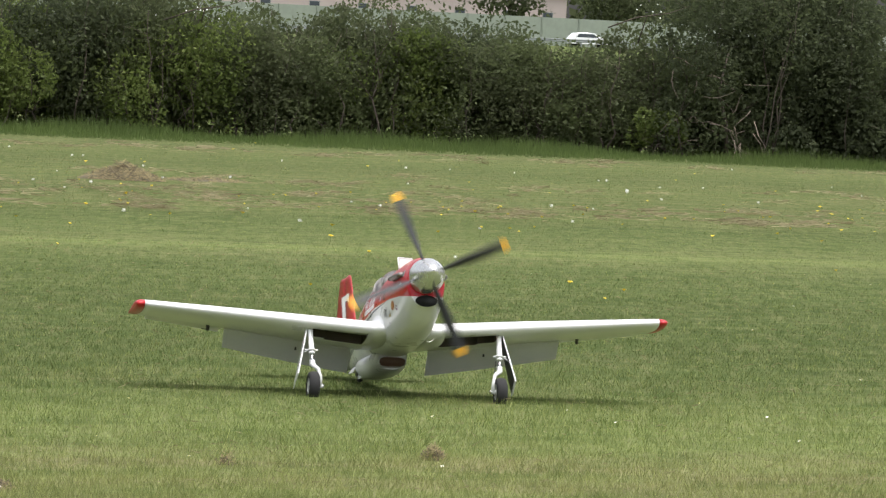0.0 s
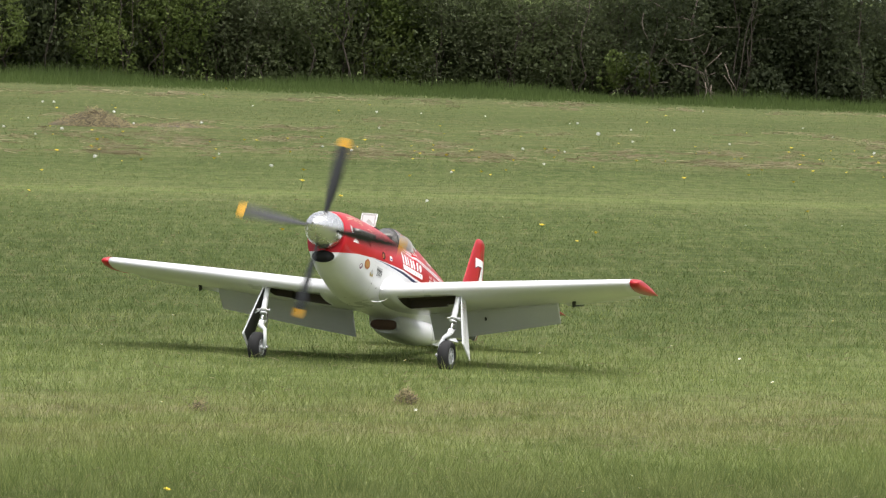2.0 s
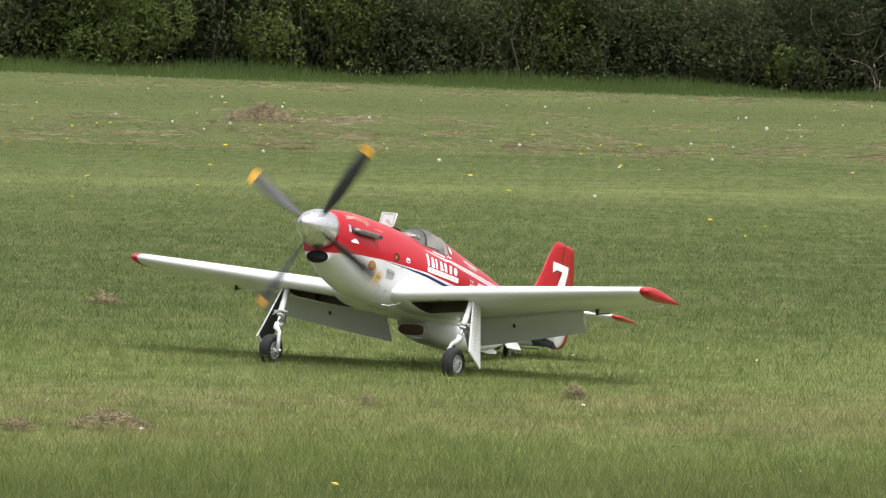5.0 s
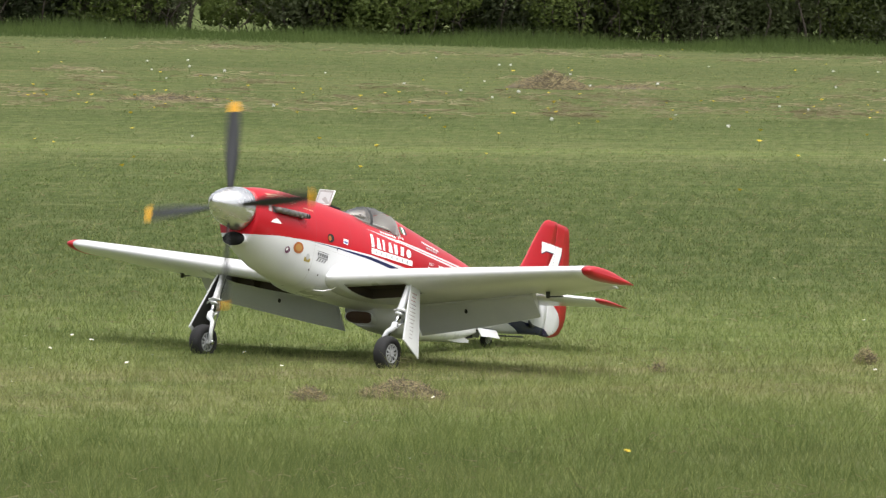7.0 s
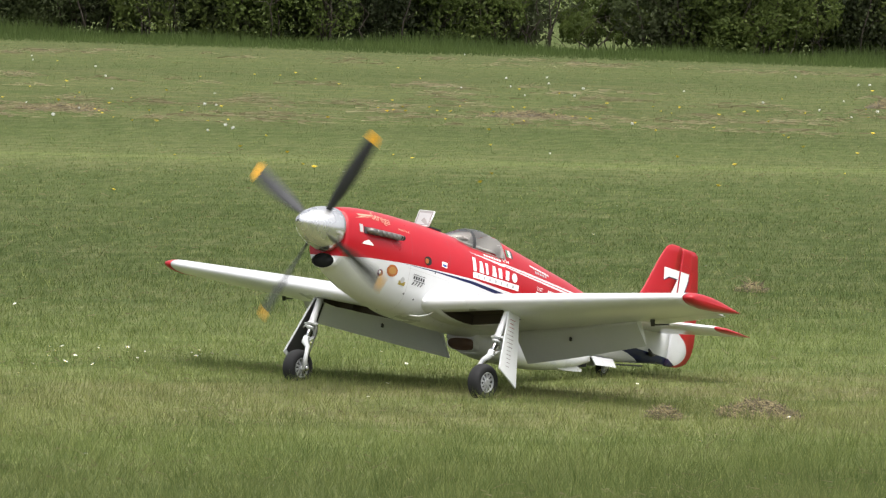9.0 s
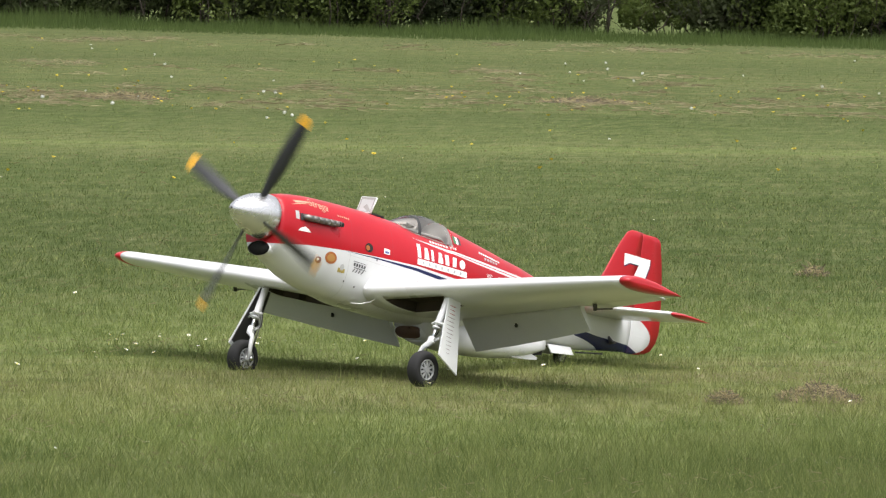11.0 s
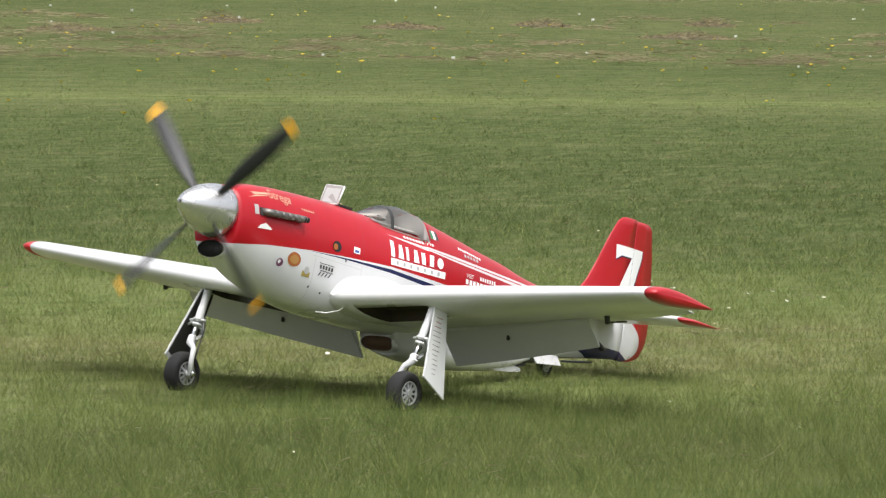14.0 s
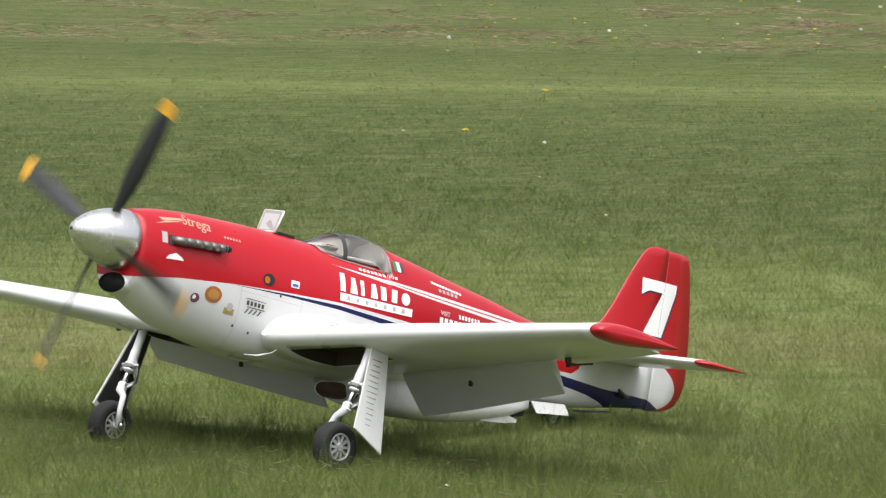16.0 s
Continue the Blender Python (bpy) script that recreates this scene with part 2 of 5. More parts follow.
def grass_material(name, blades):
    m = material(name, 0.75, color=(0.11, 0.15, 0.035))
    n = Net(m)
    col, src = grass_colour(n, blades)
    if blades:
        tr = n.node("ShaderNodeBsdfTranslucent")
        n.put(tr.inputs[0], col)
        mx = n.node("ShaderNodeMixShader")
        mx.inputs[0].default_value = 0.5
        n.color(col)
        n.put(mx.inputs[1], n.bsdf.outputs[0])
        n.put(mx.inputs[2], tr.outputs[0])
        n.put(n.t.nodes["Material Output"].inputs[0], mx.outputs[0])
    else:
        # tufts, drawn out in depth as standing blades hide what lies behind them
        tuft = n.node("ShaderNodeCombineXYZ")
        _, px, py, pz = n.xyz("Position")
        n.put(tuft.inputs[0], n.math("MULTIPLY", px, 11.0))
        n.put(tuft.inputs[1], n.math("MULTIPLY", py, 1.1))
        grain = n.noise(tuft.outputs[0], 1.0, 5, 0.7)
        fine = n.noise(src, 30, 4, 0.7)
        col = n.mix(n.ramp(fine, [(0.3, 0.3), (0.6, 0.0)]), col, (0.05, 0.06, 0.026))
        col = n.mix(n.ramp(grain, [(0.32, 0.5), (0.50, 0.0)]), col, (0.05, 0.07, 0.024))
        col = n.mix(n.ramp(grain, [(0.50, 0.0), (0.68, 0.6)]), col, (0.18, 0.18, 0.088))
        n.color(n.mix(1.0, col, (0.80, 0.80, 0.82), "MULTIPLY"))
        n.bump(fine, 0.8, 0.03)
    n.bsdf.inputs["Specular IOR Level"].default_value = 0.12 if blades else 0.0
    return m


turf = grass_material("turf", False)
blade_green = grass_material("blade_green", True)


def leaf_material(name, dark, mid, light, scale=0.8):
    m = material(name, 0.5, color=mid)
    n = Net(m)
    src, px, py, pz = n.xyz("Position")
    isl = n.node("ShaderNodeNewGeometry").outputs["Random Per Island"]
    col = n.ramp(isl, [(0.0, dark), (0.45, mid), (0.8, mid), (1.0, light)])
    big = n.noise(src, scale, 3)
    col = n.mix(n.ramp(big, [(0.40, 0.55), (0.52, 0.0)]), col, dark)
    col = n.mix(n.ramp(big, [(0.52, 0.0), (0.68, 0.5)]), col, light)
    n.bsdf.inputs["Specular IOR Level"].default_value = 0.15
    n.color(col)
    tr = n.node("ShaderNodeBsdfTranslucent")
    n.put(tr.inputs[0], col)
    mx = n.node("ShaderNodeMixShader")
    mx.inputs[0].default_value = 0.62
    n.put(mx.inputs[1], n.bsdf.outputs[0])
    n.put(mx.inputs[2], tr.outputs[0])
    n.put(n.t.nodes["Material Output"].inputs[0], mx.outputs[0])
    n.bsdf.inputs["Specular IOR Level"].default_value = 0.15
    return m


leaf_hedge = leaf_material("leaf_hedge", (0.083, 0.094, 0.050), (0.092, 0.115, 0.050), (0.108, 0.133, 0.053))
leaf_dark = leaf_material("leaf_dark", (0.067, 0.080, 0.045), (0.074, 0.092, 0.045), (0.087, 0.107, 0.047))
leaf_bright = leaf_material("leaf_bright", (0.08, 0.108, 0.03), (0.120, 0.160, 0.042), (0.18, 0.215, 0.07))
leaf_far = leaf_material("leaf_far", (0.06, 0.075, 0.036), (0.09, 0.11, 0.05), (0.13, 0.15, 0.075))
bark = plain("bark", (0.065, 0.05, 0.038), 0.85, amount=0.6, scale=14)
dry_wood = plain("dry_wood", (0.16, 0.13, 0.10), 0.85, amount=0.5, scale=20)
hay = plain("dry_hay", (0.235, 0.192, 0.092), 0.9, amount=0.5, scale=30)
hay_dark = plain("dark_hay", (0.080, 0.064, 0.035), 0.9, amount=0.5, scale=30)
petal_yellow = plain("petal_yellow", (0.80, 0.62, 0.04), 0.6)
petal_white = plain("petal_white", (0.8, 0.8, 0.78), 0.7)
stem_green = plain("stem_green", (0.09, 0.14, 0.03), 0.6)
barrier_green = plain("barrier_green", (0.20, 0.235, 0.19), 0.7, amount=0.35, scale=1.2)
rail_grey = plain("rail_grey", (0.17, 0.19, 0.185), 0.6)
wall_pink = plain("wall_pink", (0.34, 0.29, 0.275), 0.8, scale=1.5)
car_white = plain("car_white", (0.75, 0.76, 0.78), 0.3, coat=0.5)
pane_dark = plain("pane_dark", (0.05, 0.06, 0.07), 0.15)


# ------------------------------------------------------------------ building helpers
def link(name, bm, mat, parent=None, label="", smooth=True, m=None):
    bm.normal_update()
    me = bpy.data.meshes.new(name)
    bm.to_mesh(me)
    bm.free()
    for one in (mat if isinstance(mat, (list, tuple)) else [mat]):
        me.materials.append(one)
    if smooth:
        me.polygons.foreach_set("use_smooth", [True] * len(me.polygons))
    ob = new(name, me)
    if parent is not None:
        ob.parent = parent
    if m is not None:
        ob.matrix_basis = m
    if label:
        ob["label"] = label
    return ob


def part(name, bm, mat, parent, label="", smooth=True, m=None):
    return link(name, bm, mat, parent, label, smooth, m)


def raw(name, verts, faces, mat, parent=None, label=""):
    """Fast way for large meshes: arrays of vertices and of equal faces."""
    verts, faces = np.asarray(verts, np.float32), np.asarray(faces, np.int32)
    k = faces.shape[1]
    me = bpy.data.meshes.new(name)
    me.vertices.add(len(verts))
    me.vertices.foreach_set("co", verts.ravel())
    me.loops.add(faces.size)
    me.loops.foreach_set("vertex_index", faces.ravel())
    me.polygons.add(len(faces))
    me.polygons.foreach_set("loop_start", np.arange(0, faces.size, k, dtype=np.int32))
    me.polygons.foreach_set("loop_total", np.full(len(faces), k, np.int32))
    me.materials.append(mat)
    me.update(calc_edges=True)
    ob = new(name, me)
    if parent is not None:
        ob.parent = parent
    if label:
        ob["label"] = label
    return ob


def loft(sections, caps=True, closed=True, bm=None, idx=0):
    bm = bm or bmesh.new()
    rings = [[bm.verts.new(p) for p in ring] for ring in sections]
    n = len(rings[0])
    for a, b in zip(rings, rings[1:]):
        for i in range(n if closed else n - 1):
            j = (i + 1) % n
            f = bm.faces.new((a[i], a[j], b[j], b[i]))
            f.material_index = idx
    if caps:
        for ring in (rings[0], rings[-1]):
            f = bm.faces.new(ring)
            f.material_index = idx
    bmesh.ops.recalc_face_normals(bm, faces=bm.faces)
    return bm


def tube(points, radii, sides=10, bm=None, idx=0):
    """A round bar along points, capped."""
    pts = [Vector(p) for p in points]
    if not isinstance(radii, (list, tuple)):
        radii = [radii] * len(pts)
    rings = []
    for i, p in enumerate(pts):
        d = (pts[min(i + 1, len(pts) - 1)] - pts[max(i - 1, 0)]).normalized()
        a = d.orthogonal().normalized() if i == 0 else (a - d * a.dot(d)).normalized()
        b = d.cross(a)
        rings.append([p + (a * math.cos(2 * math.pi * k / sides) + b * math.sin(2 * math.pi * k / sides)) * radii[i] for k in range(sides)])
    return loft(rings, bm=bm, idx=idx)


def slab(corners, normal, thick, bm=None, idx=0, bevel=0.0):
    """A flat plate with the given outline."""
    bm = bm or bmesh.new()
    nv = Vector(normal).normalized() * thick
    top = [bm.verts.new(Vector(c)) for c in corners]
    low = [bm.verts.new(Vector(c) - nv) for c in corners]
    k = len(corners)
    fs = [bm.faces.new(top), bm.faces.new(low[::-1])]
    for i in range(k):
        fs.append(bm.faces.new((top[i], low[i], low[(i + 1) % k], top[(i + 1) % k])))
    for f in fs:
        f.material_index = idx
    if bevel:
        bmesh.ops.bevel(bm, geom=bm.edges[:], offset=bevel, segments=2, affect="EDGES")
    bmesh.ops.recalc_face_normals(bm, faces=bm.faces)
    return bm


def box(lo, hi, bevel=0.0, bm=None):
    (x0, y0, z0), (x1, y1, z1) = lo, hi
    return slab([(x0, y0, z1), (x1, y0, z1), (x1, y1, z1), (x0, y1, z1)], (0, 0, 1), z1 - z0, bm=bm, bevel=bevel)


def curve(pts):
    """A smooth function through (x, value) pairs."""
    xs, ys = np.array([p[0] for p in pts], float), np.array([p[1] for p in pts], float)
    d = np.diff(ys) / np.diff(xs)
    m = np.r_[d[0], [0 if a * b <= 0 else 2 * a * b / (a + b) for a, b in zip(d, d[1:])], d[-1]]

    def value(x):
        i = int(np.clip(np.searchsorted(xs, x) - 1, 0, len(xs) - 2))
        w = xs[i + 1] - xs[i]
        t = min(max((x - xs[i]) / w, 0.0), 1.0)
        return float((2 * t**3 - 3 * t**2 + 1) * ys[i] + (t**3 - 2 * t**2 + t) * w * m[i] + (3 * t**2 - 2 * t**3) * ys[i + 1] + (t**3 - t**2) * w * m[i + 1])

    return value
straw = leaf_material("straw", (0.17, 0.148, 0.08), (0.28, 0.245, 0.142), (0.40, 0.35, 0.22), 0.6)


# ------------------------------------------------------------------ ground
def ground_sheet():
    xs = np.r_[-2500, -600, -200, np.linspace(-80, 60, 57), 200, 600, 2500]
    ys = np.r_[-600, -100, -10, np.linspace(0, 130, 66), 200, 500, 1200, 4000]
    verts, faces = [], []
    for y in ys:
        for x in xs:
            verts.append((x, y, 0.0))
    w = len(xs)
    for j in range(len(ys) - 1):
        for i in range(w - 1):
            faces.append((j * w + i, j * w + i + 1, (j + 1) * w + i + 1, (j + 1) * w + i))
    ob = raw("ground", verts, faces, turf)
    return tagged(ob, "mown green airfield turf with dry straw-coloured strips", "ground", kind="structure")


ground_sheet()


def hedge_y(x):
    return float(np.interp(x, [-60, -30, -15, 0, 14, 40], [88.5, 95.5, 98.6, 103.8, 109.4, 119.5]))


rng = np.random.default_rng(7)


def blades_mesh(name, count, r_far, height, width, seed, label, tall=0.0):
    """Grass blades, as many to each degree of view at every distance."""
    g = np.random.default_rng(seed)
    phi = np.radians(g.uniform(-6.5, 31.5, count))
    near = np.interp(np.degrees(phi), [-6.5, 5, 12, 18, 25, 31.5], [18.2, 17.0, 14.6, 13.0, 11.6, 11.0])
    u = g.uniform(1 / r_far, 1 / near)
    r = 1 / u
    x, y = -r * np.sin(phi), r * np.cos(phi)
    keep = y < np.interp(x, [-60, -30, -15, 0, 14, 40], [88.5, 95.5, 98.6, 103.8, 109.4, 119.5]) + 1
    x, y, r = x[keep], y[keep], r[keep]
    k = len(x)
    s = (y - SLANT * x) / FIELD
    strip = np.interp(s, [12, 16, 20, 22, 24.5, 27, 45, 58, 60, 80, 95, 112], [0.75, 1.3, 1.45, 1.0, 0.9, 1.0, 0.95, 0.9, 1.25, 1.3, 1.3, 1.6])
    # taller tussocks a hand's width apart, of uneven size
    tuft = sum(np.sin(fx * x + fy * y + p) for fx, fy, p in ((23.0, 9.0, 0.3), (-17.0, 21.0, 1.9), (31.0, -14.0, 4.1), (7.0, 27.0, 2.6), (-12.0, -8.0, 5.2))) / 2.2
    wave = 0.62 + 0.85 * np.clip(tuft, 0, 1.4) ** 1.3 + 0.35 * (np.sin(x * 1.7 + y * 0.6) * np.sin(y * 1.1 - x * 0.4) * 0.5 + 0.5)
    h = height * g.uniform(0.45, 1.25, k) ** 1.2 * strip * wave
    w = width * np.maximum(1.0, r / 18.0) * g.uniform(0.7, 1.3, k)
    turn = g.uniform(0, 2 * np.pi, k)
    h = h * np.interp(r, [11, 14.5, 22, 32, 50], [0.6, 1.0, 0.95, 0.55, 0.25])
    lean = h * g.uniform(0.05, 1.0, k) ** 0.8
    way = g.uniform(0, 2 * np.pi, k)
    v = np.empty((k, 3, 3))
    v[:, 0] = np.c_[x - w * np.cos(turn), y - w * np.sin(turn), np.full(k, -0.004)]
    v[:, 1] = np.c_[x + w * np.cos(turn), y + w * np.sin(turn), np.full(k, -0.004)]
    v[:, 2] = np.c_[x + lean * np.cos(way), y + lean * np.sin(way), h]
    ob = raw(name, v.reshape(-1, 3), np.arange(3 * k).reshape(-1, 3), blade_green)
    return tagged(ob, label, "grass", kind="stuff")


blades_mesh("short_grass", 1450000, 108.0, 0.038, 0.0010, 3, "short mown grass blades of the airfield turf")


def loose_straw():
    """Pale dry stalks that lie singly on the mown turf."""
    g = np.random.default_rng(17)
    k = 42000
    phi = np.radians(g.uniform(-6.5, 31.5, k))
    r = 1 / g.uniform(1 / 48, 1 / 11.5, k)
    x, y = -r * np.sin(phi), r * np.cos(phi)
    # more of it where the mower has dropped it, in loose patches
    heavy = np.sin(x * 1.3 + y * 0.9) * np.sin(y * 2.1 - x * 1.1) + 0.6 * np.sin(x * 4.1 - y * 2.7)
    keep = g.uniform(-0.6, 1.2, k) < heavy
    x, y, r = x[keep], y[keep], r[keep]
    k = len(x)
    ln = g.uniform(0.008, 0.028, k)
    w = g.uniform(0.0008, 0.0020, k) * np.maximum(1.0, r / 22)
    way, rise = g.uniform(0, 2 * np.pi, k), g.normal(0.1, 0.5, k)
    z = g.uniform(0.018, 0.050, k) * np.interp(r, [11, 15, 30, 48], [0.8, 1.0, 0.8, 0.4])
    v = np.empty((k, 3, 3))
    dx, dy, dz = ln * np.cos(way), ln * np.sin(way), ln * np.sin(rise)
    v[:, 0] = np.c_[x - dx, y - dy, z - dz - w]
    v[:, 1] = np.c_[x - dx, y - dy, z - dz + w]
    v[:, 2] = np.c_[x + dx, y + dy, z + dz]
    ob = raw("loose_straw", v.reshape(-1, 3), np.arange(3 * k).reshape(-1, 3), straw)
    tagged(ob, "single pale dry stalks lying on the mown turf", "straw", kind="stuff")


loose_straw()


def fringe():
    """Tall uncut grass at the foot of the hedge."""
    g = np.random.default_rng(11)
    k = 95000
    x = g.uniform(-46, 17, k)
    back = g.uniform(0, 1, k) ** 1.5
    y = np.array([hedge_y(a) for a in x]) - 7.0 * back + 0.5
    h = g.uniform(0.08, 0.36, k) * (1 - back) ** 1.3 * (0.8 + 0.4 * np.sin(x * 1.3) * np.sin(x * 0.37))
    w = g.uniform(0.006, 0.012, k)
    turn, way = g.uniform(-0.9, 0.9, k), g.uniform(0, 2 * np.pi, k)
    lean = h * g.uniform(0.05, 0.5, k)
    v = np.empty((k, 3, 3))
    v[:, 0] = np.c_[x - w * np.cos(turn), y - w * np.sin(turn), np.full(k, -0.01)]
    v[:, 1] = np.c_[x + w * np.cos(turn), y + w * np.sin(turn), np.full(k, -0.01)]
    v[:, 2] = np.c_[x + lean * np.cos(way), y + lean * np.sin(way), h]
    m = leaf_material("fringe_green", (0.092, 0.132, 0.042), (0.118, 0.168, 0.052), (0.145, 0.195, 0.062), 0.5)
    ob = raw("tall_grass", v.reshape(-1, 3), np.arange(3 * k).reshape(-1, 3), m)
    tagged(ob, "tall uncut green grass at the foot of the hedge", "grass", kind="stuff")


fringe()


# ------------------------------------------------------------------ hedge
def leaf_cloud(g, count, half, height, low, size, lumps):
    """Small pointed leaves on the lumpy shell of a bush; half: half widths in x and y."""
    centres = np.c_[g.uniform(-0.75, 0.75, lumps) * half[0], g.uniform(-0.6, 0.6, lumps) * half[1], g.uniform(low + 0.15, height * 0.82, lumps)]
    radius = g.uniform(0.28, 0.52, lumps) * min(half[0], height * 0.5)
    which = g.integers(0, lumps, count)
    d = g.normal(size=(count, 3))
    d /= np.linalg.norm(d, axis=1)[:, None]
    rr = radius[which] * g.uniform(0.66, 1.14, count) ** 0.6
    p = centres[which] + d * rr[:, None] * np.array([1.05, 0.9, 1.0])
    keep = p[:, 2] > low * g.uniform(0.3, 1.0, len(p))
    p, d = p[keep], d[keep]
    k = len(p)
    a = g.normal(size=(k, 3))
    a /= np.linalg.norm(a, axis=1)[:, None]
    b = np.cross(a, g.normal(size=(k, 3)))
    b /= np.linalg.norm(b, axis=1)[:, None]
    s = size * g.uniform(0.6, 1.3, k)[:, None]
    v = np.empty((k, 4, 3))
    v[:, 0], v[:, 1], v[:, 2], v[:, 3] = p - a * s, p + b * s * 0.55, p + a * s, p - b * s * 0.55
    return v.reshape(-1, 3), np.arange(4 * k).reshape(-1, 4)


def stems(g, count, half, height, thick, wild=0.25):
    bm = bmesh.new()
    for _ in range(count):
        x, y = g.uniform(-0.7, 0.7) * half[0], g.uniform(-0.6, 0.5) * half[1]
        pts = [Vector((x, y, -0.05))]
        top = height * g.uniform(0.45, 0.95)
        steps = 5
        dx, dy = g.normal(0, wild, 2)
        for i in range(1, steps + 1):
            pts.append(Vector((x + dx * i / steps + g.normal(0, 0.07), y + dy * i / steps + g.normal(0, 0.05), top * i / steps)))
        r = thick * g.uniform(0.5, 1.2)
        tube(pts, [r * (1 - 0.75 * i / steps) for i in range(steps + 1)], 5, bm)
        for _ in range(3):
            at = pts[int(g.integers(1, steps))]
            end = at + Vector((g.normal(0, 0.35), g.normal(-0.15, 0.3), g.uniform(0.05, 0.5)))
            tube([at, (at + end) / 2 + Vector((g.normal(0, 0.05), 0, 0.04)), end], [r * 0.45, r * 0.32, r * 0.1], 4, bm)
    return bm


def bush(name, seed, half, height, leaves, leaf, size, label, lumps=26, low=0.06, stem=14, thick=0.02):
    g = np.random.default_rng(seed)
    root = new(name)
    v, f = leaf_cloud(g, leaves, half, height, low, size, lumps)
    raw("crown", v, f, leaf, root)
    part("trunk", stems(g, stem, half, height, thick), bark, root, "bare brown woody stems", True)
    return tagged(root, label, "bush")


def hedge():
    kinds = []
    for i in range(5):
        b = bush("hedge_bush", 20 + i, (1.45, 0.95), 2.3, 10500, leaf_dark if i == 3 else leaf_hedge, 0.043,
                 "dense dark green hedge bush with bare twigs below", 34)
        tagged(b, group="field hedge")
        kinds.append(b)
    g = np.random.default_rng(31)
    used = set()
    for row in range(2):
        x = -47.0 + row * 0.8
        while x < 15.5:
            gap = -12.3 < x < -9.7
            tall = float(np.interp(x, [-13.2, -12.7, -9.4, -9.0, -4.2, -3.5, -2.9, -1.9, -1.4, 0.1, 0.6, 3.2, 3.6, 8.6, 9.2], [2.5, 2.4, 2.4, 2.5, 2.6, 2.5, 2.1, 2.1, 2.75, 2.7, 1.9, 1.93, 2.4, 1.9, 2.5]))
            k = int(g.integers(0, 5))
            s = tall / 2.3
            m = pose(x, hedge_y(x) + 1.2 + row * 1.5 + g.uniform(-0.25, 0.25), 0, 0, 0, 23 + g.uniform(-12, 12))
            if not gap:
                if k not in used:
                    kinds[k].matrix_basis = m
                    kinds[k].scale = (1.0, 1.0, s)
                    used.add(k)
                else:
                    c = copy_thing(kinds[k], m)
                    c.scale = (1.0, 1.0, s * g.uniform(0.9, 1.1))
            x += g.uniform(1.35, 1.75)


hedge()

# the tall dark thicket that stands out of the hedge
for x, dy, h, seed in ((4.9, 0.1, 3.5, 61), (6.4, 0.2, 3.9, 62), (7.6, 0.6, 3.3, 63)):
    t = bush("thicket_bush", seed, (1.5, 1.3), h, 20000, leaf_dark, 0.045, "tall dark green thicket rising out of the hedge", 52, 0.06, 9, 0.02)
    t.matrix_basis = pose(x, hedge_y(x) + 0.3 + dy, 0, 0, 0, 20)

# young bright bushes at the foot and in the gaps
for x, dy, sx, h, seed in ((3.75, 0.1, 0.6, 0.85, 71), (-8.0, 0.1, 1.2, 2.0, 72), (-10.9, 1.2, 0.9, 0.75, 73), (-0.9, 1.3, 1.2, 2.05, 74), (-4.9, 0.6, 1.2, 2.3, 75), (-13.0, 0.6, 1.0, 2.2, 76), (-8.9, 0.9, 0.9, 2.3, 77), (-16.0, 0.3, 1.4, 2.3, 78), (-17.6, 0.4, 1.3, 2.2, 79), (-10.9, 2.8, 0.9, 1.2, 80), (-7.3, 1.4, 1.1, 2.3, 81)):
    t = bush("young_bush", seed, (sx, 0.6), h, 1500 if h < 1 else 6500, leaf_bright, 0.042, "young bright yellow-green bush in the hedge", 16, 0.1, 8, 0.014)
    t.matrix_basis = pose(x, hedge_y(x) + dy, 0, 0, 0, 20)


for x, seed in ((-12.3, 85), (-9.45, 86), (-9.7, 87)):
    t = bush("hedge_bush", seed, (0.95, 0.9), 2.4, 6500, leaf_hedge, 0.05, "dense green hedge bush beside a gap in the hedge", 24)
    tagged(t, group="field hedge")
    t.matrix_basis = pose(x, hedge_y(x) + 1.3, 0, 0, 0, 20)


def dead_bush():
    """Bare branches that hang out of the thicket."""
    g = np.random.default_rng(83)
    root = new("dead_bush")
    for _ in range(24):
        p = Vector((g.uniform(-0.8, 0.8), g.uniform(0.05, 0.5), g.uniform(0.3, 1.6)))
        d = Vector((g.normal(0.1, 0.6), g.normal(-0.1, 0.2), g.normal(-0.35, 0.5))).normalized()
        pts = [p]
        for i in range(4):
            d = (d + Vector((g.normal(0, 0.35), g.normal(-0.03, 0.15), g.normal(-0.08, 0.35)))).normalized()
            pts.append(pts[-1] + d * g.uniform(0.1, 0.22))
        part("branch", tube(pts, [0.012, 0.010, 0.008, 0.005, 0.003], 5), dry_wood, root)
    part("trunk", tube([(0.35, 0.4, -0.05), (0.3, 0.35, 0.6), (0.1, 0.3, 1.2), (0.25, 0.3, 1.9)], [0.04, 0.035, 0.025, 0.012], 7), bark, root)
    root.matrix_basis = pose(4.75, hedge_y(4.7) - 0.55, 0, 0, 0, 18)
    tagged(root, "bare grey-brown dead branches hanging out of the thicket", "dead bush")


dead_bush()


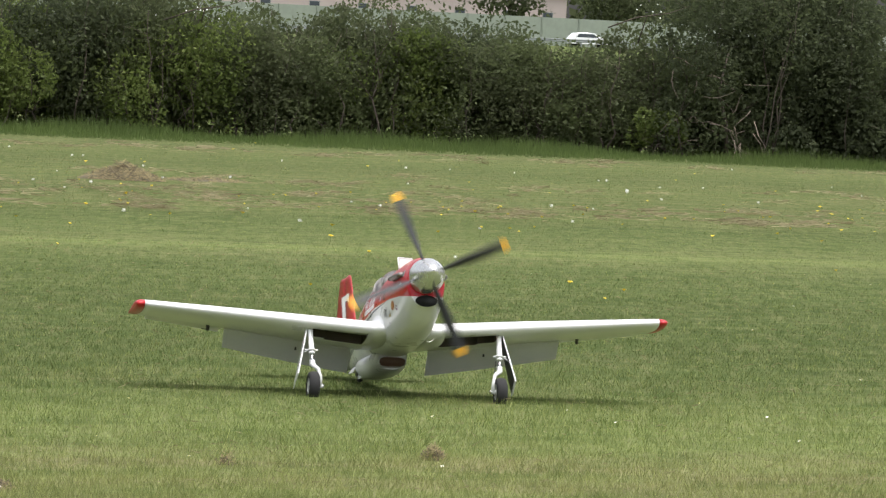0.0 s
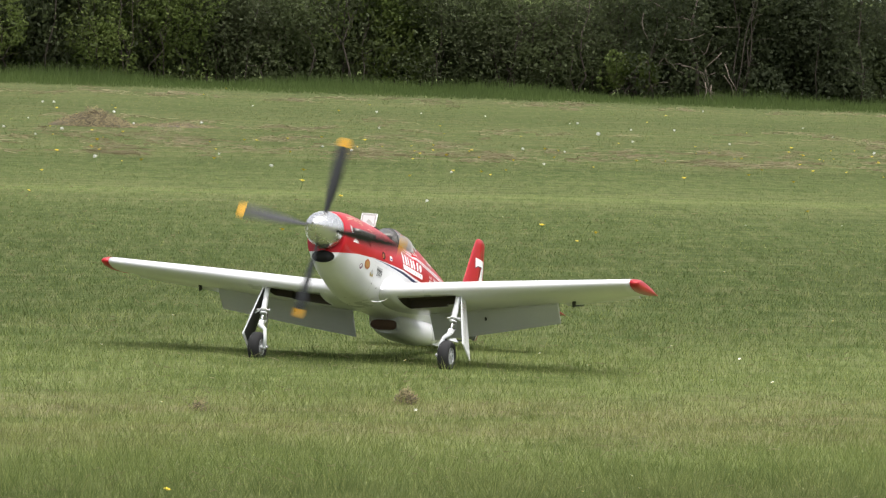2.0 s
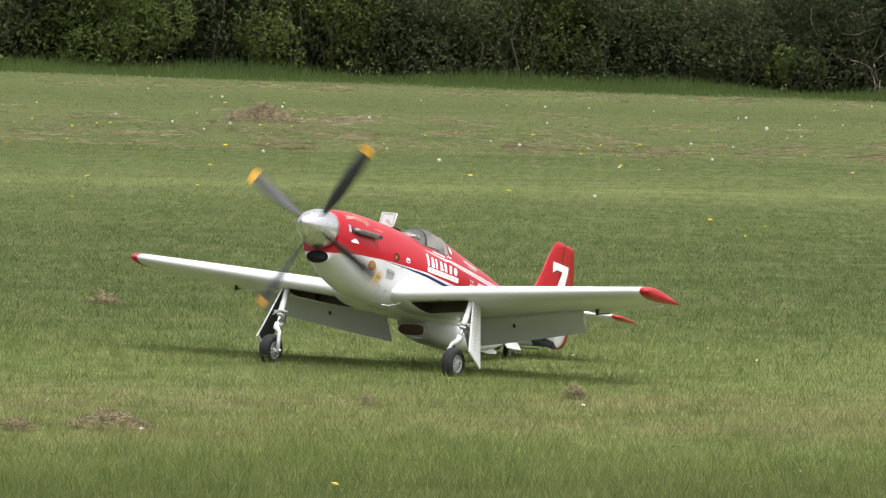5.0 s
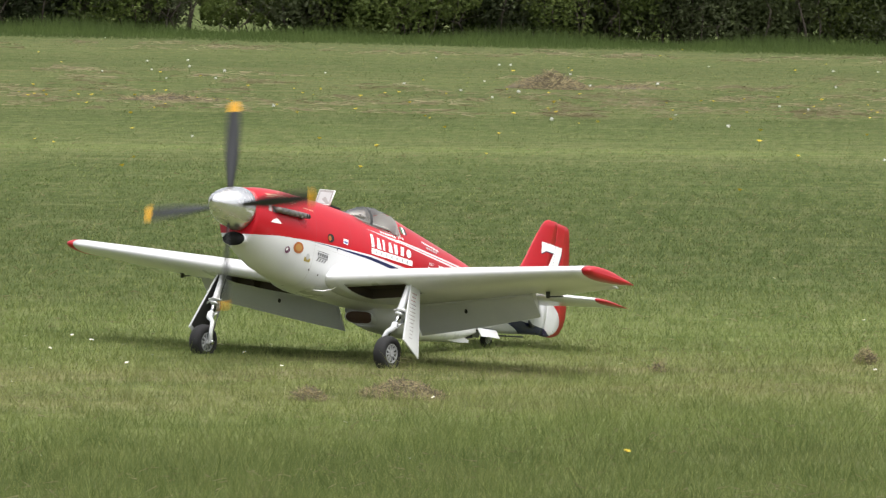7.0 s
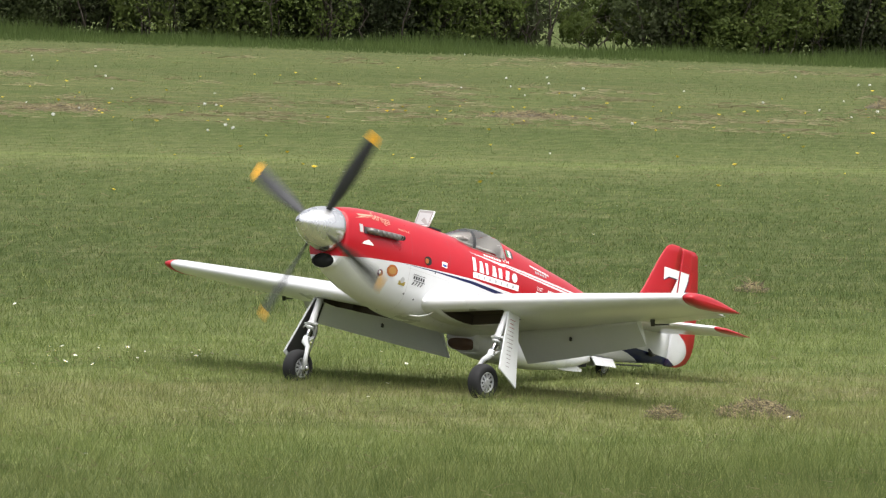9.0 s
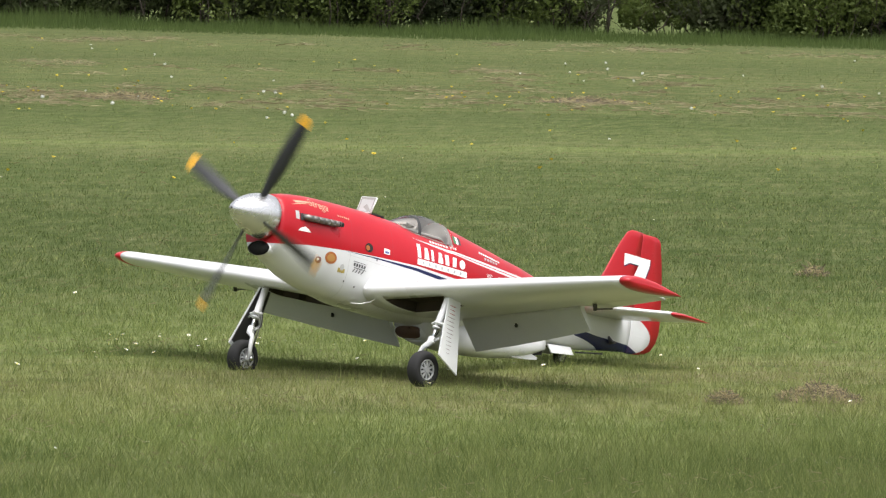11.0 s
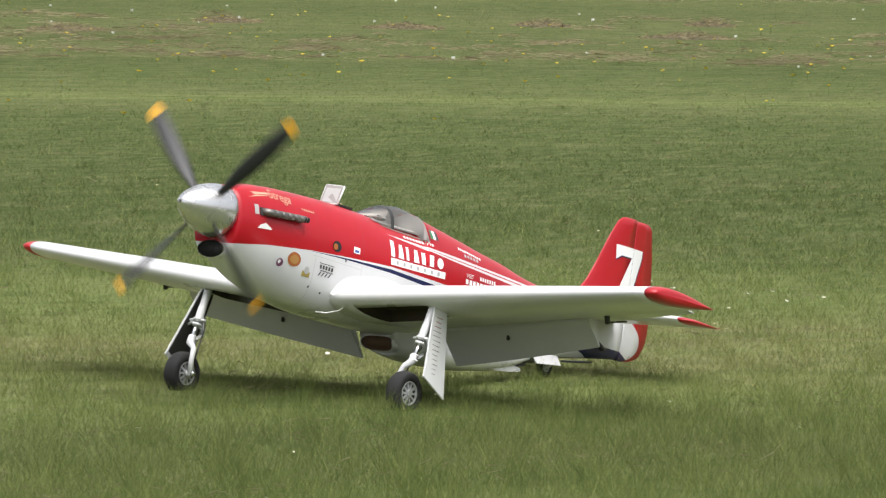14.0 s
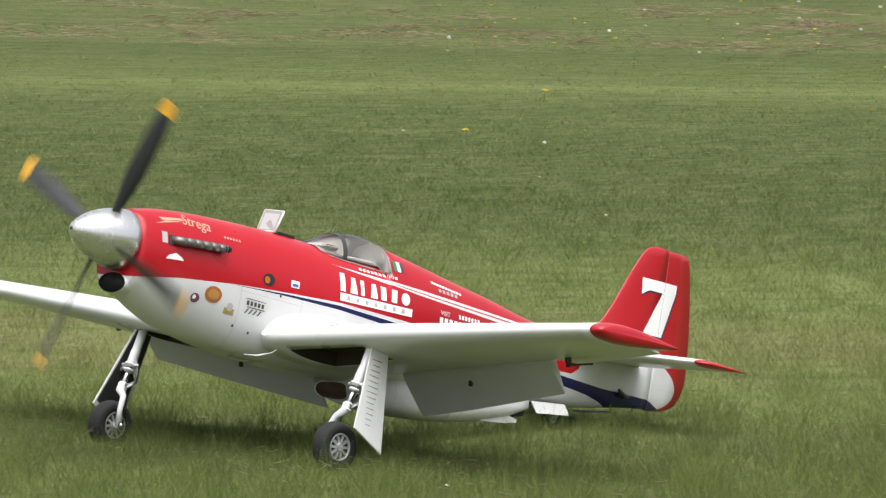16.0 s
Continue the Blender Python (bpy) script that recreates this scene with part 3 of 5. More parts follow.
def blossom(x, dy, z, seed):
    """Sprays of white hawthorn blossom on the hedge."""
    g = np.random.default_rng(seed)
    bm = bmesh.new()
    for _ in range(9):
        c = Vector((g.normal(0, 0.38), g.normal(0, 0.12), g.normal(0, 0.13)))
        bmesh.ops.create_icosphere(bm, subdivisions=1, radius=g.uniform(0.008, 0.018), matrix=Matrix.Translation(c))
    tube([(-0.7, 0.1, -0.25), (-0.2, 0.03, -0.05), (0.4, 0, 0.05), (0.8, 0.0, 0.2)], [0.014, 0.012, 0.008, 0.004], 5, bm, 1)
    tube([(0.0, 0.4, -0.5), (0.0, 0.1, -0.1), (0.0, 0.0, 0.0)], [0.014, 0.012, 0.006], 5, bm, 1)
    ob = link("blossom_spray", bm, [petal_white, bark])
    ob.matrix_basis = pose(x, hedge_y(x) + dy, z, 0, 0, 20)
    tagged(ob, "spray of white blossom on a hedge branch", "blossom")


blossom(3.4, -0.6, 2.5, 91)
blossom(-4.3, 0.3, 2.25, 92)


# ------------------------------------------------------------------ behind the hedge
def barrier():
    """Green noise barrier of panels between posts, far behind the hedge."""
    root = new("noise_barrier")
    y0, top = 604.0, 5.85
    panel = box((-1.92, -0.06, 0.0), (1.92, 0.06, top), 0.02)
    first = part("panel", panel, barrier_green, root, smooth=False)
    post = part("post", box((-0.05, -0.09, 0), (0.05, 0.09, top + 0.03), 0.01), barrier_green, root, smooth=False)
    for i in range(60):
        x = -120 + 4 * i
        for src, off in ((first, 0.0), (post, 2.0)):
            if i == 0:
                src.location = (x + off, 0, 0)
                continue
            c = src.copy()
            scene.collection.objects.link(c)
            c.location = (x + off, 0, 0)
    root.matrix_basis = pose(22, y0, 0, 0, 0, 20)
    tagged(root, "grey-green panelled noise barrier along a road", "noise barrier")


barrier()


def guard_rail():
    root = new("guard_rail")
    prof = [(0, 0.0), (-0.04, 0.04), (-0.04, 0.1), (0.0, 0.14), (0.0, 0.17), (-0.04, 0.21), (-0.04, 0.27), (0, 0.31), (0.012, 0.31), (0.012, 0.0)]
    part("rail", loft([[(x, a, 3.42 + b) for a, b in prof] for x in (-120, -30, 30, 120)]), rail_grey, root, smooth=False)
    post = part("post", box((-0.05, 0.0, 2.8), (0.05, 0.1, 3.7)), rail_grey, root, smooth=False)
    post.location = (-118, 0, 0)
    for i in range(1, 60):
        c = post.copy()
        scene.collection.objects.link(c)
        c.location = (-118 + 4 * i, 0, 0)
    root.matrix_basis = pose(22, 588, 0, 0, 0, 20)
    tagged(root, "galvanised steel crash barrier beside the road", "guard rail")


guard_rail()


def far_house():
    root = new("building")
    part("wall", box((-24, 0, 0), (24, 14, 9.4), 0.03), wall_pink, root, "pale pinkish rendered wall", False)
    part("roof", loft([[(x, -0.5, 9.4), (x, 7, 13), (x, 14.5, 9.4)] for x in (-24.4, 24.4)]), bark, root, smooth=False)
    for x in (-20, -14, -8, -2, 4, 10, 16, 21):
        w = part("window", box((x, -0.06, 5.6), (x + 1.3, 0.02, 7.2), 0.02), rail_grey, root, smooth=False)
        part("pane", box((x + 0.08, -0.09, 5.68), (x + 1.22, -0.05, 7.12)), pane_dark, w, smooth=False)
    root.matrix_basis = pose(-9.5, 700, 0, 0, 0, 18)
    tagged(root, "low pale pink building behind the road", "building")


far_house()


def far_tree(seed, x, y, h, lean=0.0):
    g = np.random.default_rng(seed)
    root = new("tree")
    bm = bmesh.new()
    tube([(0, 0, -0.2), (lean * 0.4, 0, h * 0.4), (lean, 0, h * 0.9)], [0.24, 0.19, 0.06], 8, bm)
    for _ in range(9):
        z = g.uniform(0.3, 0.8) * h
        a = g.uniform(0, 6.28)
        tube([(lean * z / h, 0, z), (lean * z / h + math.cos(a) * 0.8, math.sin(a) * 0.8, z + 0.9), (lean * z / h + math.cos(a) * 1.5, math.sin(a) * 1.5, z + 1.9)], [0.06, 0.045, 0.015], 5, bm)
    part("trunk", bm, bark, root)
    v, f = leaf_cloud(g, 3800, (4.6, 4.2), h, h * 0.36, 0.28, 34)
    raw("crown", v, f, leaf_far, root)
    root.matrix_basis = pose(x, y, 0)
    tagged(root, "young tree with light spring leaves behind the road", "tree", group="trees behind the road")


for i, (x, y, h) in enumerate(((1.5, 158, 8), (4.5, 160, 7), (7, 157, 8.5), (9.5, 162, 9), (13, 160, 8), (16.5, 158, 9), (-14, 158, 8), (-10.5, 161, 8),
                               (-18, 160, 9), (-22, 158, 8), (-27, 160, 9), (-32, 158, 8), (-38, 160, 9), (20, 160, 9), (-44, 158, 9), (-50, 160, 9), (-56, 158, 9), (25, 160, 9))):
    far_tree(100 + i, x * 3.9, y * 4.0, h * 2.0, 0.3 * math.sin(i * 2.1))


def far_wood():
    """A distant line of woodland that closes the view."""
    g = np.random.default_rng(140)
    vs, fs, at = [], [], 0
    for x in np.arange(-560, 420, 12.0):
        v, f = leaf_cloud(g, 520, (10.0, 8.0), g.uniform(15, 22), 0.2, 1.0, 22)
        v = v + np.array([x, 830 + 0.3 * x + g.uniform(-4, 4), 0])
        vs.append(v)
        fs.append(f + at)
        at += len(v)
    ob = raw("woodland", np.concatenate(vs), np.concatenate(fs), leaf_far)
    tagged(ob, "distant pale green woodland", "woodland", kind="stuff")


far_wood()


def far_car():
    root = new("car")
    prof = [(-2.0, 0.32), (-2.08, 0.75), (-1.95, 0.98), (-1.45, 1.40), (-0.5, 1.48), (0.3, 1.42), (1.15, 0.98), (1.95, 0.80), (2.08, 0.36)]
    part("body", loft([[(a, y, b if 0 < k < 3 else b * (0.97 if b > 1 else 1)) for a, b in prof] for k, y in enumerate((-0.8, -0.74, 0.74, 0.8))]), car_white, root, smooth=False)
    for x in (-1.3, 1.35):
        for y in (-0.8, 0.66):
            part("wheel", tube([(x, y, 0.32), (x, y + 0.14, 0.32)], 0.32, 16), rubber, root)
    part("side_window", slab([(-1.6, -0.812, 0.98), (0.85, -0.812, 0.98), (0.2, -0.80, 1.34), (-1.3, -0.80, 1.34)], (0, -1, 0), 0.02), pane_dark, root, smooth=False)
    tagged(root, "white car on the road behind the crash barrier", "car", group="cars on the road")
    bank = link("road_embankment", loft([[(x, -11, -0.2), (x, -1.6, 2.99), (x, 12, 2.99), (x, 22, -0.2)] for x in (-700, 700)]), turf, smooth=False)
    bank.matrix_basis = pose(22, 589.5, 0, 0, 0, 20)
    tagged(bank, "low grassy road embankment", "embankment", kind="structure")
    return root


car = far_car()
second_car = copy_thing(car, pose(0, 600, 2.995, 0, 0, 20))


def drive(thing, at, when):
    """Along the road at a steady speed; at: metres along it at the time when."""
    c, s = math.cos(radians(20)), math.sin(radians(20))
    rows = []
    for t in range(17):
        u = at + 26.0 * (t - when)
        rows.append((float(t), pose(22 + u * c, 594 + u * s, 2.995, 0, 0, 20)))
    walk(thing, rows)



# ------------------------------------------------------------------ small things on the grass
def heap(name, x, y, half, height, seed, mats, count, label, length=0.12):
    """A heap of loose cut grass: a low core with many tangled stalks."""
    g = np.random.default_rng(seed)
    bm = bmesh.new()
    rings, turns = 5, 18
    jag = g.uniform(0.75, 1.2, turns)
    grid = []
    for i in range(rings):
        t = i / (rings - 1)
        grid.append([Vector((half[0] * jag[k] * (1 - t) ** 0.8 * math.cos(6.283 * k / turns), half[1] * jag[k] * (1 - t) ** 0.8 * math.sin(6.283 * k / turns),
                             height * 0.8 * t * g.uniform(0.7, 1.1) - 0.01)) for k in range(turns)])
    for p in grid[-1]:
        p.xy *= 0.2
    loft(grid, bm=bm)
    for _ in range(count):
        a, q = g.uniform(0, 6.283), g.uniform(0, 1) ** 0.5
        c = Vector((half[0] * q * math.cos(a), half[1] * q * math.sin(a), height * (1 - q) * 0.9 * g.uniform(0.6, 1.15) + 0.008))
        d = Vector((g.normal(), g.normal(), g.normal(0, 0.45))).normalized() * length * g.uniform(0.4, 1.2)
        w = d.orthogonal().normalized() * 0.028 * length * g.uniform(0.8, 2.0)
        vs = [bm.verts.new(c - d / 2 + w), bm.verts.new(c - d / 2 - w), bm.verts.new(c + d / 2 + Vector((0, 0, -0.01)))]
        bm.faces.new(vs).material_index = int(g.integers(0, 2))
    ob = link(name, bm, mats, smooth=False)
    ob.matrix_basis = pose(x * FIELD, y * FIELD, 0, 0, 0, 30)
    return tagged(ob, label, "grass heap")


heap("grass_mound", -3.83, 70.3, (0.5, 0.5), 0.23, 201, [hay_dark, hay], 3600, "brown heap of old cut grass lying on the turf", 0.10)
heap("grass_mound", -2.9, 71.6, (0.55, 0.4), 0.05, 202, [hay_dark, hay], 700, "low scatter of old cut grass beside the heap", 0.10)
heap("grass_clod", 0.0, 24.35, (0.042, 0.045), 0.068, 203, [hay_dark, hay], 700, "small grey-brown tuft of dead grass", 0.045)
heap("grass_clod", -1.70, 21.75, (0.15, 0.2), 0.075, 204, [hay_dark, hay], 1500, "flat pile of dry grass cuttings", 0.05)
heap("grass_clod", -2.02, 21.45, (0.07, 0.08), 0.055, 205, [hay_dark, hay], 500, "flat pile of dry grass cuttings", 0.05)
heap("grass_clod", -0.82, 23.5, (0.035, 0.035), 0.055, 206, [hay_dark, hay], 120, "small grey-brown tuft of dead grass", 0.04)
heap("grass_clod", -2.4, 30.0, (0.07, 0.1), 0.055, 207, [hay_dark, hay], 200, "small grey-brown tuft of dead grass", 0.08)
for i, (x, y) in enumerate(((-23.1, 57.4), (-20.8, 61.5), (-23.1, 62.2), (-11.35, 56.9), (-20.0, 64.0), (-17.3, 60.5), (-14.2, 58.0), (-7.2, 60.5), (-18.6, 66.0))):
    heap("grass_mound", x, y, (0.42 + 0.14 * math.sin(i * 3), 0.35), 0.07, 210 + i, [hay_dark, hay], 900, "low scatter of old cut grass on the turf", 0.10)


def cut_hay():
    """Loose tan cuttings that lie in wisps on the rough strips."""
    g = np.random.default_rng(260)
    vs = []
    for lo, hi, n, size in ((60.0, 63.0, 170, 1.05), (63.0, 68.0, 170, 1.05), (68.0, 79.0, 130, 1.1), (91.0, 98.0, 150, 1.3)):
        s = g.uniform(lo, hi, n)
        phi = np.radians(g.uniform(-6.5, 31.0, n))
        t = s / (np.cos(phi) + SLANT * np.sin(phi))
        cx, cy = -t * np.sin(phi) * FIELD, t * np.cos(phi) * FIELD
        big = size * g.uniform(0.35, 1.2, n) ** 1.5
        m = 34
        k = n * m
        which = np.repeat(np.arange(n), m)
        b = big[which]
        a = g.normal(0, 0.19, k) * b
        along, across = a, g.normal(0, 0.10, k) * b
        c, d = math.cos(math.radians(29.7)), math.sin(math.radians(29.7))
        x, y = cx[which] + along * c - across * d, cy[which] + along * d + across * c
        z = 0.012 + g.uniform(0.012, 0.055, k) * np.exp(-(a / (0.3 * b)) ** 2) * np.minimum(1.0, 0.45 + 0.6 * b)
        way = g.normal(0.5, 0.7, k)
        ln = g.uniform(0.04, 0.11, k) * (0.4 + 0.6 * b)
        w = g.uniform(0.004, 0.009, k) * (0.3 + 0.7 * b)
        v = np.empty((k, 3, 3))
        tip = g.normal(0.9, 0.5, k)
        ox, oy, oz = -w * np.sin(way) * np.sin(tip), w * np.cos(way) * np.sin(tip), w * np.cos(tip)
        bx, by = x - ln * np.cos(way), y - ln * np.sin(way)
        v[:, 0] = np.c_[bx - ox, by - oy, z - oz]
        v[:, 1] = np.c_[bx + ox, by + oy, z + oz]
        v[:, 2] = np.c_[x + ln * np.cos(way), y + ln * np.sin(way), z + g.normal(0, 0.012, k)]
        vs.append(v.reshape(-1, 3))
    v = np.concatenate(vs)
    ob = raw("cut_hay", v, np.arange(len(v)).reshape(-1, 3), straw)
    tagged(ob, "wisps of dry tan cut grass lying on the turf", "hay", kind="stuff")


cut_hay()


def dandelions():
    g = np.random.default_rng(301)
    flower = new("dandelion")
    part("stem", tube([(0, 0, -0.01), (0.004, 0, 0.06), (0.0, 0.002, 0.115)], 0.0022, 5), stem_green, flower)
    bm = bmesh.new()
    for ring, (n, r, z) in enumerate(((14, 0.028, 0.0), (12, 0.021, 0.005), (8, 0.013, 0.009))):
        for k in range(n):
            a = 6.283 * k / n + ring * 0.2
            d, e = Vector((math.cos(a), math.sin(a), 0.25)), Vector((-math.sin(a), math.cos(a), 0))
            q = [Vector((0, 0, z)), d * r * 0.6 + e * 0.005 + Vector((0, 0, z)), d * r + Vector((0, 0, z)), d * r * 0.6 - e * 0.005 + Vector((0, 0, z))]
            bm.faces.new([bm.verts.new(p + Vector((0, 0, 0.115))) for p in q])
    bmesh.ops.create_icosphere(bm, subdivisions=1, radius=0.011, matrix=Matrix.Translation((0, 0, 0.115)))
    part("flower_head", bm, petal_yellow, flower, "yellow flower head", False)
    tagged(flower, "yellow dandelion in flower in the turf", "dandelion", "dandelions on the field")
    clock = new("dandelion_clock")
    part("stem", tube([(0, 0, -0.01), (0.004, 0, 0.08), (0.0, 0.002, 0.15)], 0.002, 5), stem_green, clock)
    bm = bmesh.new()
    for k in range(70):
        z = 1 - 2 * (k + 0.5) / 70
        a = 2.39996 * k
        r = math.sqrt(1 - z * z)
        d = Vector((r * math.cos(a), r * math.sin(a), z))
        e = d.orthogonal().normalized()
        f2 = d.cross(e)
        tip = Vector((0, 0, 0.15)) + d * 0.023
        bm.faces.new([bm.verts.new(tip + e * 0.004), bm.verts.new(tip + f2 * 0.004), bm.verts.new(tip - e * 0.004), bm.verts.new(tip - f2 * 0.004)])
    bmesh.ops.create_icosphere(bm, subdivisions=1, radius=0.012, matrix=Matrix.Translation((0, 0, 0.15)))
    part("seed_head", bm, petal_white, clock, "round white seed head", False)
    tagged(clock, "white dandelion clock in the turf", "dandelion", "dandelion clocks on the field")
    spots = [(-3.2, 59.9, 0), (2.17, 70.5, 1), (-0.97, 50.6, 0), (-8.7, 71.2, 1), (-1.74, 64.0, 0), (-6.61, 46.6, 0), (-13.15, 68.5, 1), (-6.64, 42.7, 0),
             (-7.11, 63.3, 0), (-16.6, 47.95, 0), (-20.1, 52.0, 0), (-19.97, 54.6, 0), (-16.84, 55.2, 0), (-12.5, 37.6, 0), (1.12, 40.7, 0), (-0.77, 19.2, 0)]
    for _ in range(480):
        phi = math.radians(g.uniform(-5.5, 26))
        s = g.choice([g.normal(63, 4), g.normal(76, 9), g.normal(52, 6)], p=[0.5, 0.36, 0.14])
        x = 0.0
        # where the view at that angle crosses the strip
        t = s / (math.cos(phi) + SLANT * math.sin(phi))
        x, y = -t * math.sin(phi), t * math.cos(phi)
        if y < hedge_y(x) - 4:
            spots.append((x, y, 1 if g.uniform() < (0.15 if s < 70 else 0.42) else 0))
    first = [True, True]
    for x, y, kind in spots:
        src = (flower, clock)[kind]
        m = pose(x * FIELD, y * FIELD, 0, g.uniform(-14, 14), g.uniform(-14, 14), g.uniform(0, 360))
        if first[kind]:
            src.matrix_basis = m
            first[kind] = False
        else:
            c = copy_thing(src, m)
            k = (g.uniform(0.5, 0.9) if kind == 0 else g.uniform(0.45, 0.85)) if y > 30 else 0.5
            c.scale = (k, k, k * 0.8)


dandelions()


def daisies():
    g = np.random.default_rng(401)
    daisy = new("daisy")
    part("stem", tube([(0, 0, -0.01), (0, 0, 0.04)], 0.0012, 4), stem_green, daisy)
    bm = bmesh.new()
    for k in range(12):
        a = 6.283 * k / 12
        d, e = Vector((math.cos(a), math.sin(a), 0.35)), Vector((-math.sin(a), math.cos(a), 0))
        q = [Vector((0, 0, 0)), d * 0.008 + e * 0.0026, d * 0.012, d * 0.008 - e * 0.0026]
        bm.faces.new([bm.verts.new(p + Vector((0, 0, 0.042))) for p in q])
    part("petals", bm, petal_white, daisy, "white petals", False)
    bm = bmesh.new()
    bmesh.ops.create_icosphere(bm, subdivisions=1, radius=0.0035, matrix=Matrix.Translation((0, 0, 0.044)))
    part("disc", bm, petal_yellow, daisy)
    tagged(daisy, "small white daisy in the short turf", "daisy", "daisies in the turf")
    spots = [(-4.68, 21.52), (-4.53, 23.69)]
    for cx, cy, n, sd in ((-4.5, 23.4, 16, 0.25), (-3.9, 23.5, 7, 0.2), (-3.4, 23.7, 8, 0.3), (-3.0, 23.0, 5, 0.3), (-2.55, 23.9, 6, 0.2), (-6.2, 22.7, 6, 0.2), (-4.6, 22.3, 6, 0.3), (-7.0, 23.8, 5, 0.2)):
        spots += [(cx + g.normal(0, sd), cy + g.normal(0, sd * 1.2)) for _ in range(n)]
    for _ in range(130):
        phi, r = math.radians(g.uniform(-5, 29)), 1 / g.uniform(1 / 48, 1 / 15)
        spots.append((-r * math.sin(phi), r * math.cos(phi)))
    for i, (x, y) in enumerate(spots):
        m = pose(x * FIELD, y * FIELD, 0, g.uniform(-25, 25), g.uniform(-25, 25), g.uniform(0, 360))
        k = g.uniform(0.45, 0.8) * (0.7 if y < 19 else 1.0)
        if i:
            copy_thing(daisy, m).scale = (k, k, k)
        else:
            daisy.matrix_basis = m


daisies()


# ------------------------------------------------------------------ the model aeroplane
# Its parts are drawn level: u runs forward from the spinner's tip (u = -x), y to its left, z up from the thrust line.
plane = tagged(new("model_aeroplane"), "large red and white radio-controlled racing fighter with lowered flaps on grass", "model aeroplane")
STANCE = Matrix.Translation((0.552, 0, 0.641)) @ pose(0, 0, 0, 0, -12.5, 0)
WHEEL_R, TAIL_R = 0.069, 0.033


def P(x, y, z):
    return Vector((-x, y, z))


def fit(name, bm, mat, parent=None, label="", smooth=True):
    """A part of the aeroplane, or of one of its parts."""
    return part(name, bm, mat, parent or plane, label, smooth, None if parent else STANCE)


top_line = curve([(0.18, 0.084), (0.217, 0.094), (0.30, 0.108), (0.41, 0.117), (0.55, 0.122), (0.66, 0.124), (0.80, 0.122), (0.87, 0.118), (0.97, 0.112), (1.09, 0.112),
                  (1.115, 0.113), (1.13, 0.160), (1.137, 0.1595), (1.15, 0.158), (1.2, 0.151), (1.36, 0.129), (1.47, 0.113), (1.6, 0.096), (1.75, 0.071), (1.9, 0.057), (2.1, 0.05), (2.33, 0.045)])
low_line = curve([(0.18, -0.140), (0.217, -0.150), (0.26, -0.172), (0.35, -0.204), (0.45, -0.222), (0.60, -0.236), (0.80, -0.243), (1.0, -0.238), (1.2, -0.225), (1.5, -0.195), (1.85, -0.165),
                  (2.02, -0.150), (2.2, -0.122), (2.33, -0.104)])
side_line = curve([(0.18, 0.084), (0.217, 0.093), (0.26, 0.100), (0.35, 0.108), (0.45, 0.113), (0.60, 0.117), (0.87, 0.119), (1.1, 0.113), (1.2, 0.110), (1.36, 0.101), (1.6, 0.083), (1.85, 0.062),
                   (2.1, 0.040), (2.33, 0.017)])
mid_line = curve([(0.18, -0.022), (0.217, -0.026), (0.35, -0.045), (0.6, -0.055), (0.9, -0.055), (1.2, -0.04), (1.6, -0.035), (2.0, -0.03), (2.33, -0.025)])
POW = 2.25


def hull(x, a):
    zt, zb, w, zm = top_line(x), low_line(x), side_line(x), mid_line(x)
    c, s = math.cos(a), math.sin(a)
    y = w * math.copysign(abs(c) ** (2 / POW), c)
    low_pow = float(np.interp(x, [0.4, 0.6, 1.1, 1.4], [POW, 3.3, 3.3, POW]))
    k = 2.0 if s > 0 else low_pow
    if s < 0:
        y = w * math.copysign(abs(c) ** (2 / low_pow), c)
    z = zm + (zt - zm) * abs(s) ** (2 / k) if s > 0 else zm - (zm - zb) * abs(s) ** (2 / k)
    return y, z


def skin(x, z):
    """Half width of the fuselage at a station and height."""
    zt, zb, w, zm = top_line(x), low_line(x), side_line(x), mid_line(x)
    q = (z - zm) / (zt - zm) if z > zm else (zm - z) / (zm - zb)
    low_pow = float(np.interp(x, [0.4, 0.6, 1.1, 1.4], [POW, 3.3, 3.3, POW]))
    k = 2.0 if z > zm else low_pow
    s = min(abs(q), 1.0) ** (k / 2)
    return w * math.sqrt(max(0.0, 1 - s * s)) ** (2 / (POW if z > zm else low_pow))


def fuselage():
    xs = sorted(set(np.round(np.r_[np.linspace(0.182, 0.6, 21), np.linspace(0.62, 1.11, 24), [1.1155, 1.12, 1.125, 1.13], np.linspace(1.16, 2.33, 40)], 4)))
    n = 48
    rings = []
    for x in xs:
        rings.append([P(x, *hull(x, 2 * math.pi * k / n)) for k in range(n)])
    bm = loft(rings)
    for f in bm.faces:
        c = f.calc_center_median()
        if 1.1 < -c.x < 1.1302 and c.z > 0.085:
            f.material_index = 1
    ob = fit("fuselage", bm, [fuse_paint, cockpit_grey], label="glossy fuselage, red above and white below with a navy line")
    for p in ob.data.polygons:
        p.use_smooth = len(p.vertices) == 4
    return ob


body = fuselage()


